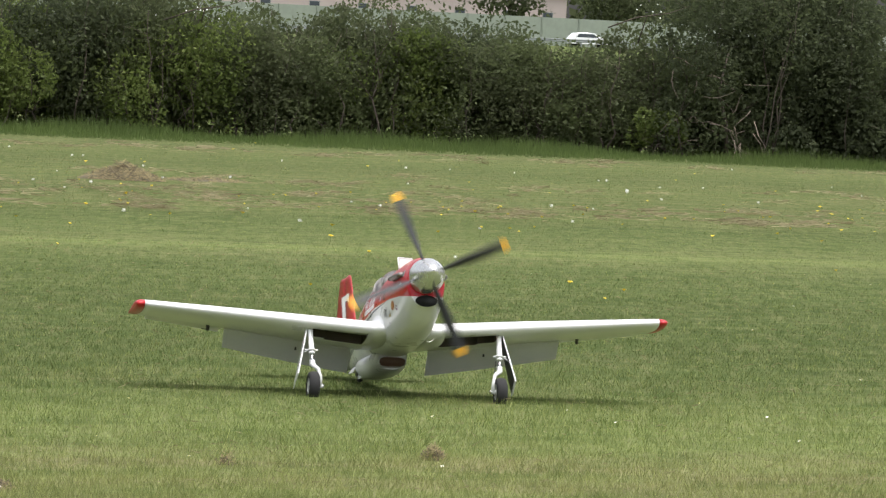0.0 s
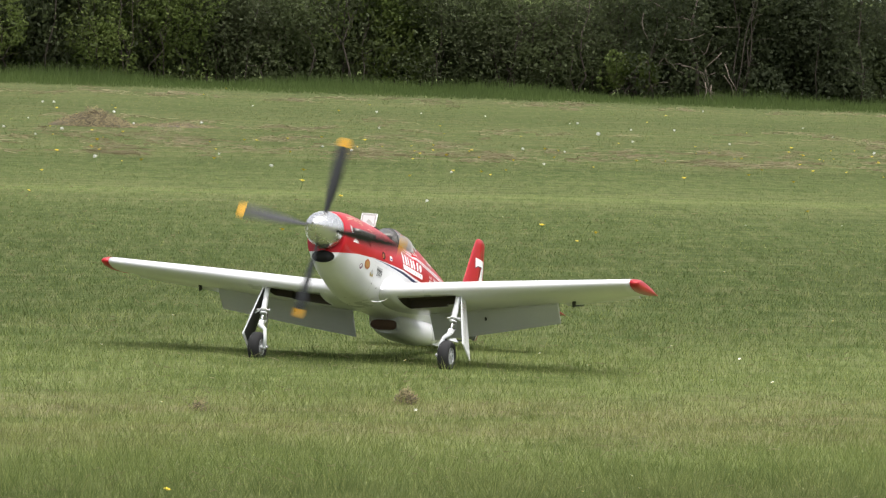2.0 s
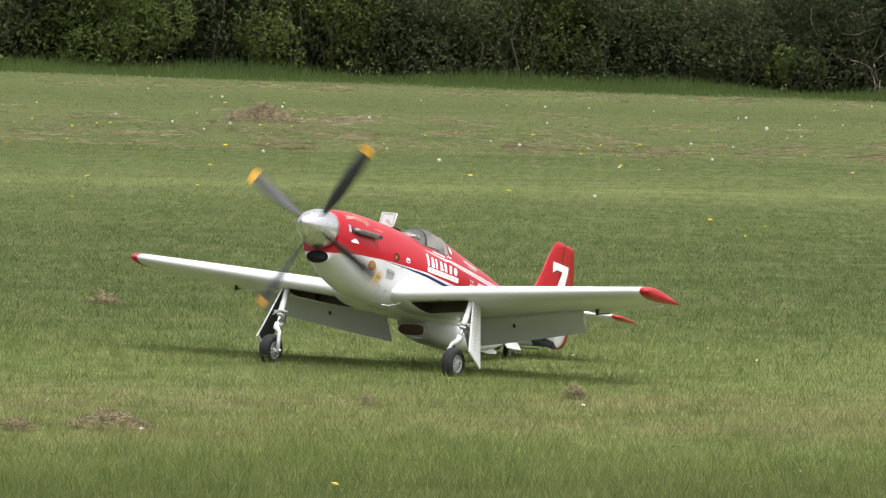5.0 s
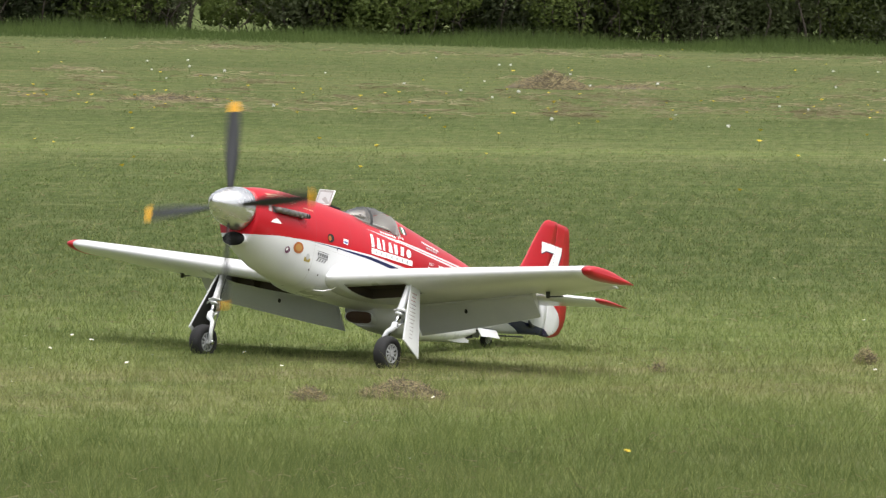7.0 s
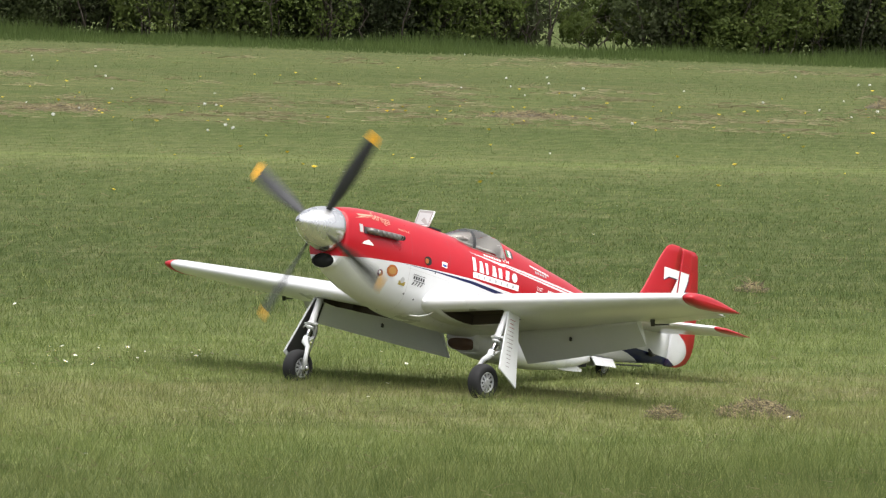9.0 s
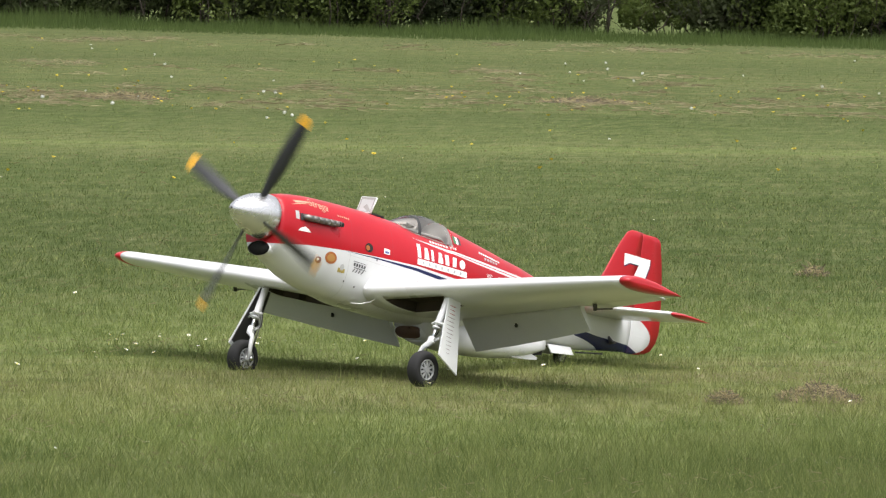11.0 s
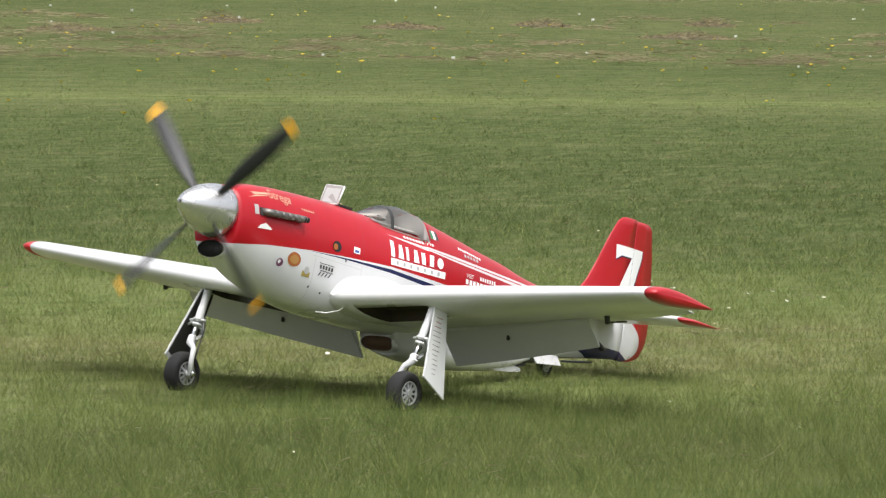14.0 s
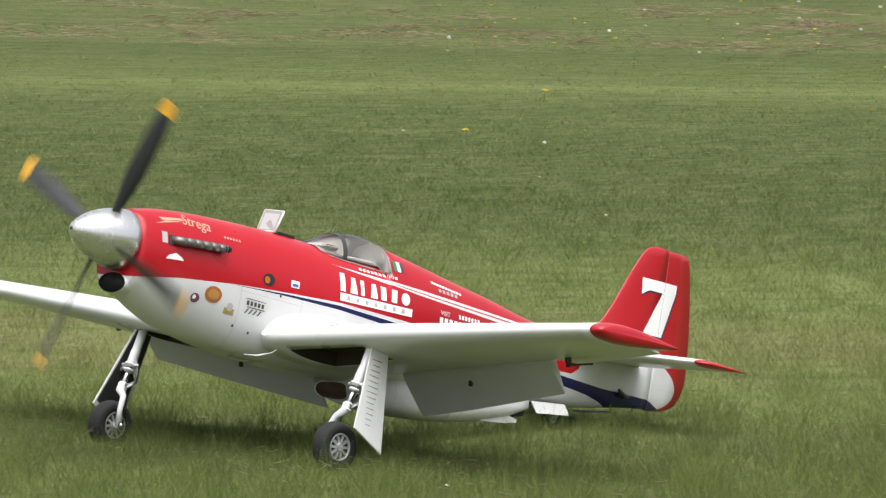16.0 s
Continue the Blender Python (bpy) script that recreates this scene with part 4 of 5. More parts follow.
def intake():
    """The chin air intake under the spinner: a lip round a dark duct."""
    n = 28
    rings = []
    for x, k in ((0.215, 1.0), (0.184, 1.0), (0.177, 0.98), (0.175, 0.945), (0.177, 0.90), (0.179, 0.88), (0.1808, 0.86)):
        ring = []
        for i in range(n):
            a = 2 * math.pi * i / n
            ring.append(P(x, 0.056 * k * math.cos(a), -0.1165 + 0.029 * k * math.sin(a)))
        rings.append(ring)
    bm = loft(rings[:4], caps=False)
    fit("intake_lip", bm, fuse_paint, label="white chin intake lip")
    bm = loft(rings[3:], caps=False)
    bm.faces.new([v for v in bm.verts if abs(v.co.x + 0.1808) < 1e-4][:n])
    fit("intake_duct", bm, black_hole, label="dark intake opening")


intake()


# ---- wings
def thick(f, t):
    return 5 * t * (0.2969 * math.sqrt(f) - 0.126 * f - 0.3516 * f * f + 0.2843 * f**3 - 0.1036 * f**4)


lead = curve([(0.0, 0.648), (0.13, 0.652), (0.24, 0.660), (0.34, 0.667), (0.457, 0.674), (0.8, 0.700), (1.245, 0.737), (1.30, 0.742)])
trail = curve([(0.0, 1.285), (0.187, 1.272), (0.82, 1.158), (1.245, 1.062), (1.30, 1.055)])
depth = curve([(0.0, 0.162), (0.4, 0.162), (1.245, 0.155), (1.3, 0.152)])
FR = [1.0, 0.94, 0.87, 0.8, 0.72, 0.63, 0.54, 0.45, 0.36, 0.28, 0.2, 0.13, 0.08, 0.04, 0.015, 0.004, 0.0]


def wing_z(y):
    return -0.172 + 0.087 * (abs(y) - 0.15) if abs(y) > 0.15 else -0.172


def wing_ring(y, cut=1.0, start=0.0):
    """Section of the wing at y between two fractions of its chord."""
    le, te, t = lead(abs(y)), trail(abs(y)), depth(abs(y))
    c = te - le
    ring = []
    for f in FR:
        g = start + f * (cut - start)
        ring.append(P(le + g * c, y, wing_z(y) + thick(g, t) * c * 1.05 + 0.012 * g * (1 - g)))
    for f in FR[-2::-1] if start == 0 else FR[::-1]:
        g = start + f * (cut - start)
        ring.append(P(le + g * c, y, wing_z(y) - thick(g, t) * c * 1.0 + 0.012 * g * (1 - g)))
    return ring


FLAP_Y, AIL_Y, HINGE = (0.187, 0.82), (0.835, 1.205), 0.775


def wing(side):
    sec = []
    for y in (0.06, 0.11, 0.15, 0.186):
        sec.append((y, 1.0))
    for y in (0.188, 0.22, 0.25, 0.28, 0.31, 0.34, 0.37, 0.40, 0.43, 0.452, 0.475, 0.53, 0.6, 0.68, 0.75, 0.819):
        sec.append((y, HINGE))
    sec += [(0.821, 1.0), (0.834, 1.0)]
    sec += [(y, 0.80) for y in (0.836, 0.95, 1.08, 1.204)]
    sec += [(1.206, 1.0), (1.243, 1.0)]
    rings = [wing_ring(side * y, cut) for y, cut in sec]
    bm = loft(rings)
    # the open wheel well under the leading edge
    well = []
    for f in bm.faces:
        c = f.calc_center_median()
        y = abs(c.y)
        if len(f.verts) == 4 and 0.186 < y < 0.455:
            g = (-c.x - lead(y)) / (trail(y) - lead(y))
            if c.z < wing_z(y) - 0.004 and 0.05 < g < (0.30 if y > 0.37 else 0.34 - 0.0 * y):
                well.append(f)
    out = bmesh.ops.extrude_face_region(bm, geom=well)
    bmesh.ops.translate(bm, vec=(0, 0, 0.038), verts=[v for v in out["geom"] if isinstance(v, bmesh.types.BMVert)])
    bmesh.ops.delete(bm, geom=well, context="FACES_ONLY")
    caps = [f for f in out["geom"] if isinstance(f, bmesh.types.BMFace)]
    for f in caps:
        f.material_index = 1
        for e in f.edges:
            for g in e.link_faces:
                if g not in caps and abs(g.normal.z) < 0.7:
                    g.material_index = 1
    bmesh.ops.recalc_face_normals(bm, faces=bm.faces)
    ob = fit("wing", bm, [white_paint, well_dark], label="glossy white wing with an open wheel well")
    for p in ob.data.polygons:
        p.use_smooth = abs(p.normal.y) < 0.8 and p.material_index == 0
    # red tip
    rings = []
    for y, k in ((1.2445, 1.0), (1.262, 0.97), (1.274, 0.88), (1.281, 0.7), (1.284, 0.35)):
        base = wing_ring(side * 1.2445, 1.0)
        mid = P(0.9, 0, wing_z(1.245) + 0.003)
        rings.append([Vector((mid.x + (v.x - mid.x) * (1 - (1 - k) * 0.15), side * y, mid.z + (v.z - mid.z) * k)) for v in base])
    fit("wing_tip", loft(rings), red_paint, label="red wing tip")
    # flap, hanging down
    rings = []
    for y in (FLAP_Y[0] + 0.004, 0.4, 0.6, FLAP_Y[1] - 0.004):
        c = trail(y) - lead(y)
        hx, hz = lead(y) + HINGE * c + 0.004, wing_z(y) - thick(HINGE, depth(y)) * c * 0.7
        ln = c * (1 - HINGE) * 1.08
        a = radians(47)
        dx, dz = math.cos(a), -math.sin(a)
        ring = []
        for f, t in ((0, 0.004), (0.06, 0.013), (0.25, 0.012), (0.6, 0.007), (1, 0.0015), (1, -0.0015), (0.6, -0.006), (0.25, -0.010), (0.06, -0.010), (0, -0.004)):
            ring.append(P(hx + dx * f * ln + dz * -t, side * y, hz + dz * f * ln + dx * t))
        rings.append(ring)
    flap = fit("flap", loft(rings), flap_white, label="white flap lowered")
    for p in flap.data.polygons:
        p.use_smooth = False
    part("hinge_horn", box((-(lead(0.46) + 0.82 * (trail(0.46) - lead(0.46))) - 0.007, side * 0.46 - 0.004, wing_z(0.46) - 0.066),
                           (-(lead(0.46) + 0.82 * (trail(0.46) - lead(0.46))) + 0.007, side * 0.46 + 0.004, wing_z(0.46) - 0.05), 0.002), dark_metal, flap, "small dark hinge")
    # aileron
    rings = []
    for y in (AIL_Y[0] + 0.003, 0.95, 1.1, AIL_Y[1] - 0.003):
        ring = wing_ring(side * y, 1.0, 0.808)
        hinge = P(lead(y) + 0.8 * (trail(y) - lead(y)), side * y, wing_z(y))
        tilt = Matrix.Rotation(radians(-7.0 if side > 0 else -12.0), 4, "Y")
        rings.append([hinge + tilt @ (v - hinge) for v in ring])
    ail = fit("aileron", loft(rings), white_paint, label="white aileron")
    hx = -(lead(0.9) + 0.8 * (trail(0.9) - lead(0.9)))
    part("control_horn", tube([(hx + 0.02, side * 0.9, wing_z(0.9) - 0.012), (hx + 0.01, side * 0.9, wing_z(0.9) - 0.038)], [0.009, 0.008], 8), dark_metal, ail, "dark servo horn")
    part("pushrod", tube([(hx + 0.015, side * 0.905, wing_z(0.9) - 0.034), (hx - 0.06, side * 0.92, wing_z(0.9) - 0.018)], 0.003, 6), dark_metal, ail)


for side in (1, -1):
    wing(side)


def wing_fillet(side):
    """The hollow fairing between fuselage and wing."""
    rings = []
    for x in np.linspace(0.648, 1.30, 30):
        grow = float(np.interp(x, [0.648, 0.70, 0.9, 1.2, 1.30], [0.15, 0.55, 1.0, 1.0, 0.7]))

        def top(y):
            f = min(max((x - lead(y)) / (trail(y) - lead(y)), 0.0), 1.0)
            c = trail(y) - lead(y)
            return wing_z(y) + thick(f, depth(y)) * c * 1.05 + 0.012 * f * (1 - f)
        y0 = skin(x, -0.12)
        z1 = top(y0) + 0.052 * grow
        a = Vector((skin(x, z1) - 0.002, z1))
        y2 = y0 + 0.062 * grow
        c2 = Vector((y2, top(y2) - 0.001))
        b = Vector((skin(x, z1 - 0.02) + 0.004, top(y0 + 0.015) + 0.004))
        rings.append([P(x, side * q.x, q.y) for q in [(a * (1 - t) ** 2 + b * 2 * t * (1 - t) + c2 * t * t) for t in [k / 8 for k in range(9)]]])
    fit("wing_fillet", loft(rings, caps=False, closed=False), fuse_paint, label="white wing root fairing")


for side in (1, -1):
    wing_fillet(side)


# ---- belly scoop
def scoop():
    mid = curve([(1.02, -0.238), (1.1, -0.24), (1.25, -0.24), (1.5, -0.22), (1.8, -0.185)])
    wide = curve([(1.02, 0.066), (1.08, 0.074), (1.2, 0.090), (1.4, 0.088), (1.6, 0.074), (1.8, 0.05)])
    low = curve([(1.02, -0.284), (1.1, -0.293), (1.2, -0.300), (1.3, -0.298), (1.45, -0.286), (1.6, -0.262), (1.72, -0.232), (1.8, -0.196)])
    n = 24
    rings = []
    for x in np.linspace(1.05, 1.8, 24):
        ring = []
        for i in range(n):
            a = 2 * math.pi * i / n
            c, s = math.cos(a), math.sin(a)
            zb = low(x)
            up = 0.06
            z = mid(x) + (up * abs(s) if s > 0 else (zb - mid(x)) * abs(s) ** 0.85)
            ring.append(P(x + 0.05 * max(0.0, -s) * (x < 1.095) * (1.095 - x) / 0.045, wide(x) * math.copysign(abs(c) ** 0.75, c), z))
        rings.append(ring)
    bm = loft(rings, caps=True)
    ob = fit("radiator_scoop", bm, fuse_paint, label="white belly radiator scoop")
    # mouth
    lip = []
    for x, k in ((1.08, 1.0), (1.052, 0.99), (1.049, 0.955), (1.06, 0.93)):
        lip.append([P(x + 0.02 * max(0, -math.sin(a)), 0.068 * k * math.copysign(abs(math.cos(a)) ** 0.6, math.cos(a)), -0.262 + 0.024 * k * math.copysign(abs(math.sin(a)) ** 0.7, math.sin(a)))
                    for a in [2 * math.pi * i / 28 for i in range(28)]])
    part("mouth_lip", loft(lip, caps=False), white_paint, ob)
    part("mouth_grille", loft([[v + Vector((0.006, 0, 0)) for v in lip[3]], [v + Vector((0.004, 0, 0)) for v in lip[3]]]), brown_mesh, ob, "brown radiator grille in the mouth")
    bm = loft([[P(x, -w, zt), P(x, w, zt), P(x, w, zb), P(x, -w, zb)] for x, w, zt, zb in ((1.61, 0.050, -0.226, -0.254), (1.70, 0.047, -0.216, -0.246), (1.765, 0.044, -0.226, -0.236))])
    part("exit_flap", bm, white_paint, ob, "lowered white air outlet flap", False)
    cav = slab([P(1.70, 0.042, -0.212), P(1.80, 0.036, -0.188), P(1.80, -0.036, -0.188), P(1.70, -0.042, -0.212)], (0, 0, 1), 0.022)
    part("exit_cavity", cav, black_hole, ob, "dark air outlet", False)


scoop()


# ---- tail
FIN_FR = [0, 0.02, 0.08, 0.2, 0.4, 0.7, 1.0]
HINGE_X = 2.331
fin_lead = curve([(0.035, 1.93), (0.06, 1.985), (0.09, 2.065), (0.127, 2.100), (0.352, 2.233), (0.364, 2.246), (0.373, 2.272)])
rudder_trail = curve([(-0.106, 2.36), (-0.10, 2.405), (-0.09, 2.436), (-0.075, 2.462), (-0.04, 2.484), (0.004, 2.493), (0.09, 2.486), (0.350, 2.434), (0.361, 2.428), (0.370, 2.41)])


def fin_half(z):
    return float(np.interp(z, [0.03, 0.1, 0.36, 0.373], [0.017, 0.015, 0.010, 0.005]))


def rudder_half(z):
    return float(np.interp(z, [-0.106, -0.08, 0.0, 0.1, 0.36, 0.370], [0.006, 0.014, 0.0165, 0.015, 0.010, 0.005]))


def tail_skin(x, z):
    """Half thickness of fin and rudder at a station and height."""
    if x < HINGE_X:
        f = (x - fin_lead(z)) / (2.328 - fin_lead(z))
        return fin_half(z) * float(np.interp(f, FIN_FR, [min(1, 1.25 * math.sqrt(q)) for q in FIN_FR]))
    f = (x - HINGE_X) / (rudder_trail(z) - HINGE_X)
    return rudder_half(z) * float(np.interp(f, [0, 0.06, 0.5, 1], [0.98, 1.0, 0.55, 0.08]))


def cut_at(outline, x0, keep_front):
    """The part of an outline on one side of a station."""
    out = []
    inside = lambda p: (p[0] <= x0) == keep_front
    for p, q in zip(outline, outline[1:] + outline[:1]):
        if inside(p):
            out.append(p)
        if inside(p) != inside(q):
            t = (x0 - p[0]) / (q[0] - p[0])
            out.append((x0, p[1] + t * (q[1] - p[1])))
    return out


def tail_number(parent, outline, mat, side, lift, front, label=""):
    """The share of the race number that is painted on the fin or on the rudder."""
    pts = cut_at(outline, HINGE_X, front)
    bm = bmesh.new()
    bm.faces.new([bm.verts.new((x, z, 0)) for x, z in pts])
    bmesh.ops.triangulate(bm, faces=bm.faces)
    bmesh.ops.subdivide_edges(bm, edges=bm.edges[:], cuts=4, use_grid_fill=True)
    for v in bm.verts:
        x, z = v.co.x, v.co.y
        at = min(x, HINGE_X - 0.0005) if front else max(x, HINGE_X + 0.0005)
        v.co = P(at, side * (tail_skin(at, z) + lift), z)
    bmesh.ops.recalc_face_normals(bm, faces=bm.faces)
    part("race_number" if label else "race_number_edge", bm, mat, parent, label, False)


def tail():
    sec = []
    for z in (0.035, 0.06, 0.09, 0.127, 0.18, 0.24, 0.30, 0.345, 0.360, 0.368, 0.373):
        a, b = fin_lead(z), 2.330
        half = fin_half(z)
        ring = []
        for f in FIN_FR:
            ring.append(P(a + f * (b - a), half * min(1, 1.25 * math.sqrt(f)), z))
        for f in FIN_FR[:0:-1]:
            ring.append(P(a + f * (b - a), -half * min(1, 1.25 * math.sqrt(f)), z))
        sec.append(ring)
    fin = fit("fin", loft(sec), red_paint, label="red tail fin")
    sec = []
    for z in (-0.106, -0.1, -0.09, -0.075, -0.04, 0.0, 0.05, 0.1, 0.16, 0.22, 0.28, 0.33, 0.350, 0.361, 0.370):
        b = rudder_trail(z)
        half = rudder_half(z)
        ring = []
        for f, k in ((0, 0.98), (0.06, 1.0), (0.5, 0.55), (1, 0.08), (1, -0.08), (0.5, -0.55), (0.06, -1.0), (0, -0.98)):
            ring.append(P(HINGE_X + f * (b - HINGE_X), half * k, z))
        sec.append(ring)
    rudder = fit("rudder", loft(sec), tail_paint, label="red ribbed rudder with white foot")
    for side in (1, -1):
        def plan(y):
            return float(np.interp(y, [0.02, 0.45, 0.49], [1.925, 2.028, 2.062])), float(np.interp(y, [0.02, 0.45, 0.49], [2.265, 2.222, 2.226]))

        def ring(y, f0, f1, k=1.0):
            a, b = plan(y)
            t = float(np.interp(y, [0, 0.49], [0.018, 0.010])) * k
            out = []
            pts = [f0 + (f1 - f0) * q for q in (0, 0.03, 0.1, 0.25, 0.5, 0.8, 1)]
            shape = lambda f: t * min(1.0, 2.6 * math.sqrt(max(f, 0))) * (1 - max(0.0, f - 0.35) / 0.68)
            for f in pts:
                out.append(P(a + f * (b - a), side * y, 0.013 + shape(f)))
            for f in pts[::-1]:
                out.append(P(a + f * (b - a), side * y, 0.013 - shape(f) - 0.0006))
            return out
        fit("tailplane", loft([ring(y, 0, 0.66) for y in (0.01, 0.15, 0.3, 0.448)]), white_paint, label="white tailplane half")
        fit("elevator", loft([ring(y, 0.675, 1.0) for y in (0.02, 0.15, 0.3, 0.448)]), white_paint, label="white elevator")
        fit("tailplane_tip", loft([ring(y, 0, 1.0, k) for y, k in ((0.45, 1.0), (0.468, 0.9), (0.482, 0.6), (0.488, 0.2))]), red_paint, label="red tailplane tip")
        fit("elevator_horn", tube([P(2.17, side * 0.045, -0.07), P(2.20, side * 0.036, -0.085), P(2.235, side * 0.03, -0.082)], [0.004, 0.010, 0.004], 6), dark_metal, label="small black control horn")
    # race number on both faces of fin and rudder
    for side in (1, -1):
        seven = [(2.232, 0.275), (2.388, 0.275), (2.388, 0.25), (2.345, 0.112), (2.262, 0.112), (2.325, 0.242), (2.268, 0.242), (2.238, 0.226)]
        edge = [(2.235, 0.271), (2.391, 0.272), (2.393, 0.246), (2.351, 0.108), (2.265, 0.108), (2.3275, 0.238), (2.270, 0.2375), (2.240, 0.221)]
        for share, front in ((fin, True), (rudder, False)):
            tail_number(share, edge, decal_navy, side, 0.0006, front)
            tail_number(share, seven, decal_white, side, 0.0014, front, "white race number 7")
    return rudder


decal_navy = plain("decal_navy", NAVY, 0.4, amount=0.05)
rudder = tail()


# ---- canopy
def canopy():
    top = curve([(0.835, 0.119), (0.87, 0.129), (0.90, 0.140), (0.94, 0.158), (0.985, 0.170), (1.03, 0.175), (1.08, 0.172), (1.115, 0.166), (1.14, 0.160)])
    base = curve([(0.835, 0.114), (0.87, 0.102), (0.9, 0.096), (1.0, 0.090), (1.08, 0.088), (1.14, 0.086)])
    n = 16

    def arch(x, k=1.0, out=0.0):
        zb, zt = base(x), top(x) + out
        w = skin(x, zb) + 0.001 + out if x < 1.112 else skin(1.14, zb) + 0.001 + out
        w *= float(np.interp(x, [0.835, 0.87, 0.92], [0.35, 0.8, 1.0]))
        return [P(x, w * math.copysign(abs(math.cos(a)) ** 0.9, math.cos(a)), zb + (zt - zb) * math.sin(a) ** 0.9) for a in [math.pi * i / n for i in range(n + 1)]]

    bm = loft([arch(x) for x in np.linspace(0.836, 1.133, 22)], caps=False, closed=False)
    ob = fit("canopy", bm, glass, label="clear bubble canopy")
    rim = loft([arch(x, out=0.0016) for x in (0.955, 0.963, 0.971)], caps=False, closed=False)
    part("canopy_bow", rim, dark_metal, ob, "dark canopy bow")
    part("canopy_rim", tube([arch(x, out=0.001)[0] for x in np.linspace(0.84, 1.132, 12)], 0.0015, 6), cockpit_grey, ob)
    part("canopy_rim", tube([arch(x, out=0.001)[-1] for x in np.linspace(0.84, 1.132, 12)], 0.0015, 6), cockpit_grey, ob)
    deck = []
    for x in np.linspace(0.87, 1.112, 10):
        ring = [hull(x, radians(q)) for q in (64, 70, 80, 90, 100, 110, 116)]
        deck.append([P(x, y, z + 0.0025) for y, z in ring])
    part("cockpit_floor", loft(deck, caps=False, closed=False), cockpit_grey, ob, "grey cockpit deck")
    rear = arch(1.114, out=-0.003)
    bm = bmesh.new()
    front, back = ([bm.verts.new(p + Vector((dx, 0, 0))) for p in rear] for dx in (0.002, -0.002))
    bm.faces.new(front)
    bm.faces.new(back[::-1])
    part("cockpit_bulkhead", bm, cockpit_wall, ob, "grey rear cockpit wall", False)
    part("instrument_hood", box((-0.955, -0.045, 0.114), (-0.90, 0.045, 0.130), 0.006), cockpit_grey, ob, "grey instrument hood")


canopy()


# ---- open hatch on the cowling
decal_lid = plain("hatch_paint", (0.30, 0.285, 0.275), 0.5, amount=0.3, scale=40)


def hatch():
    lid = slab([P(0.708, -0.035, 0.121), P(0.712, 0.035, 0.121), P(0.737, 0.033, 0.185), P(0.731, -0.037, 0.187)], (-1, 0, -0.35), 0.006, bevel=0.002)
    ob = fit("hatch_lid", lid, decal_lid, label="small white hatch lid standing open", smooth=False)
    part("lid_lining", slab([P(0.705, -0.027, 0.130), P(0.7085, 0.027, 0.130), P(0.725, 0.025, 0.176), P(0.7205, -0.028, 0.177)], (1, 0, 0.35), 0.003), decal_grey, ob, smooth=False)
    rim = [P(0.7055, -0.034, 0.124), P(0.7095, 0.034, 0.124), P(0.7335, 0.032, 0.184), P(0.7275, -0.036, 0.186)]
    for p, q in zip(rim, rim[1:] + rim[:1]):
        part("lid_edge", tube([p, q], 0.0032, 6), white_paint, ob, "white edge of the lid")
    part("lid_stay", tube([P(0.712, 0.03, 0.122), P(0.75, 0.028, 0.121)], 0.003, 6), dark_metal, ob)
    hole = [P(0.722, -0.032, 0.127), P(0.722, 0.032, 0.127), P(0.790, 0.030, 0.1262), P(0.790, -0.030, 0.1262)]
    fit("hatch_opening", slab(hole, (0, 0, 1), 0.008), black_hole, label="dark hatch opening", smooth=False)


hatch()


# ---- exhausts
def exhausts():
    for side in (1, -1):
        def at(x, dz, out=0.0):
            z = 0.024 + (x - 0.281) * 0.052 + dz
            return P(x, side * (skin(x, z) + out), z)
        ring = []
        pts = [at(x, 0.0125, 0.003) for x in np.linspace(0.270, 0.460, 12)] + [at(x, -0.0125, 0.003) for x in np.linspace(0.460, 0.270, 12)]
        bm = bmesh.new()
        a = [bm.verts.new(p) for p in pts]
        b = [bm.verts.new(p - Vector((0, side * 0.014, 0))) for p in pts]
        for i in range(11):
            bm.faces.new((a[i], a[i + 1], a[22 - i], a[23 - i]))
        for i in range(24):
            bm.faces.new((a[i], b[i], b[(i + 1) % 24], a[(i + 1) % 24]))
        bmesh.ops.recalc_face_normals(bm, faces=bm.faces)
        shroud = fit("exhaust_shroud", bm, dark_metal, label="dark exhaust shroud", smooth=False)
        for i in range(6):
            x = 0.285 + i * 0.0292
            p = at(x, 0.0, -0.004)
            q = at(x + 0.012, 0.0, 0.013)
            r = at(x + 0.031, -0.001, 0.021)
            bm = tube([p, q, r], [0.011, 0.0115, 0.0105], 12)
            stack = part("exhaust_stack", bm, exhaust_metal, shroud, "grey metal exhaust stub")
        bm = tube([at(0.452, -0.001, 0.02), at(0.472, -0.001, 0.021)], [0.0095, 0.009], 12)
        part("exhaust_end", bm, black_hole, shroud, "sooty exhaust mouth")


exhausts()


# ---- markings, laid on the skin
def decal(name, outline, mat, side=1, lift=0.0012, label=""):
    """A thin sticker whose outline is given as stations and heights."""
    bm = bmesh.new()
    pts = [Vector((x, z, 0)) for x, z in outline]
    vs = [bm.verts.new(p) for p in pts]
    bm.faces.new(vs)
    bmesh.ops.triangulate(bm, faces=bm.faces)
    if max(max(p.x for p in pts) - min(p.x for p in pts), max(p.y for p in pts) - min(p.y for p in pts)) > 0.018:
        bmesh.ops.subdivide_edges(bm, edges=bm.edges[:], cuts=3, use_grid_fill=True)
    for v in bm.verts:
        x, z = v.co.x, v.co.y
        v.co = P(x, side * (skin(x, z) + lift), z)
    bmesh.ops.recalc_face_normals(bm, faces=bm.faces)
    return part(name, bm, mat, body, label, False)


def oval(x, z, a, b, n=20):
    return [(x + a * math.cos(6.2832 * k / n), z + b * math.sin(6.2832 * k / n)) for k in range(n)]


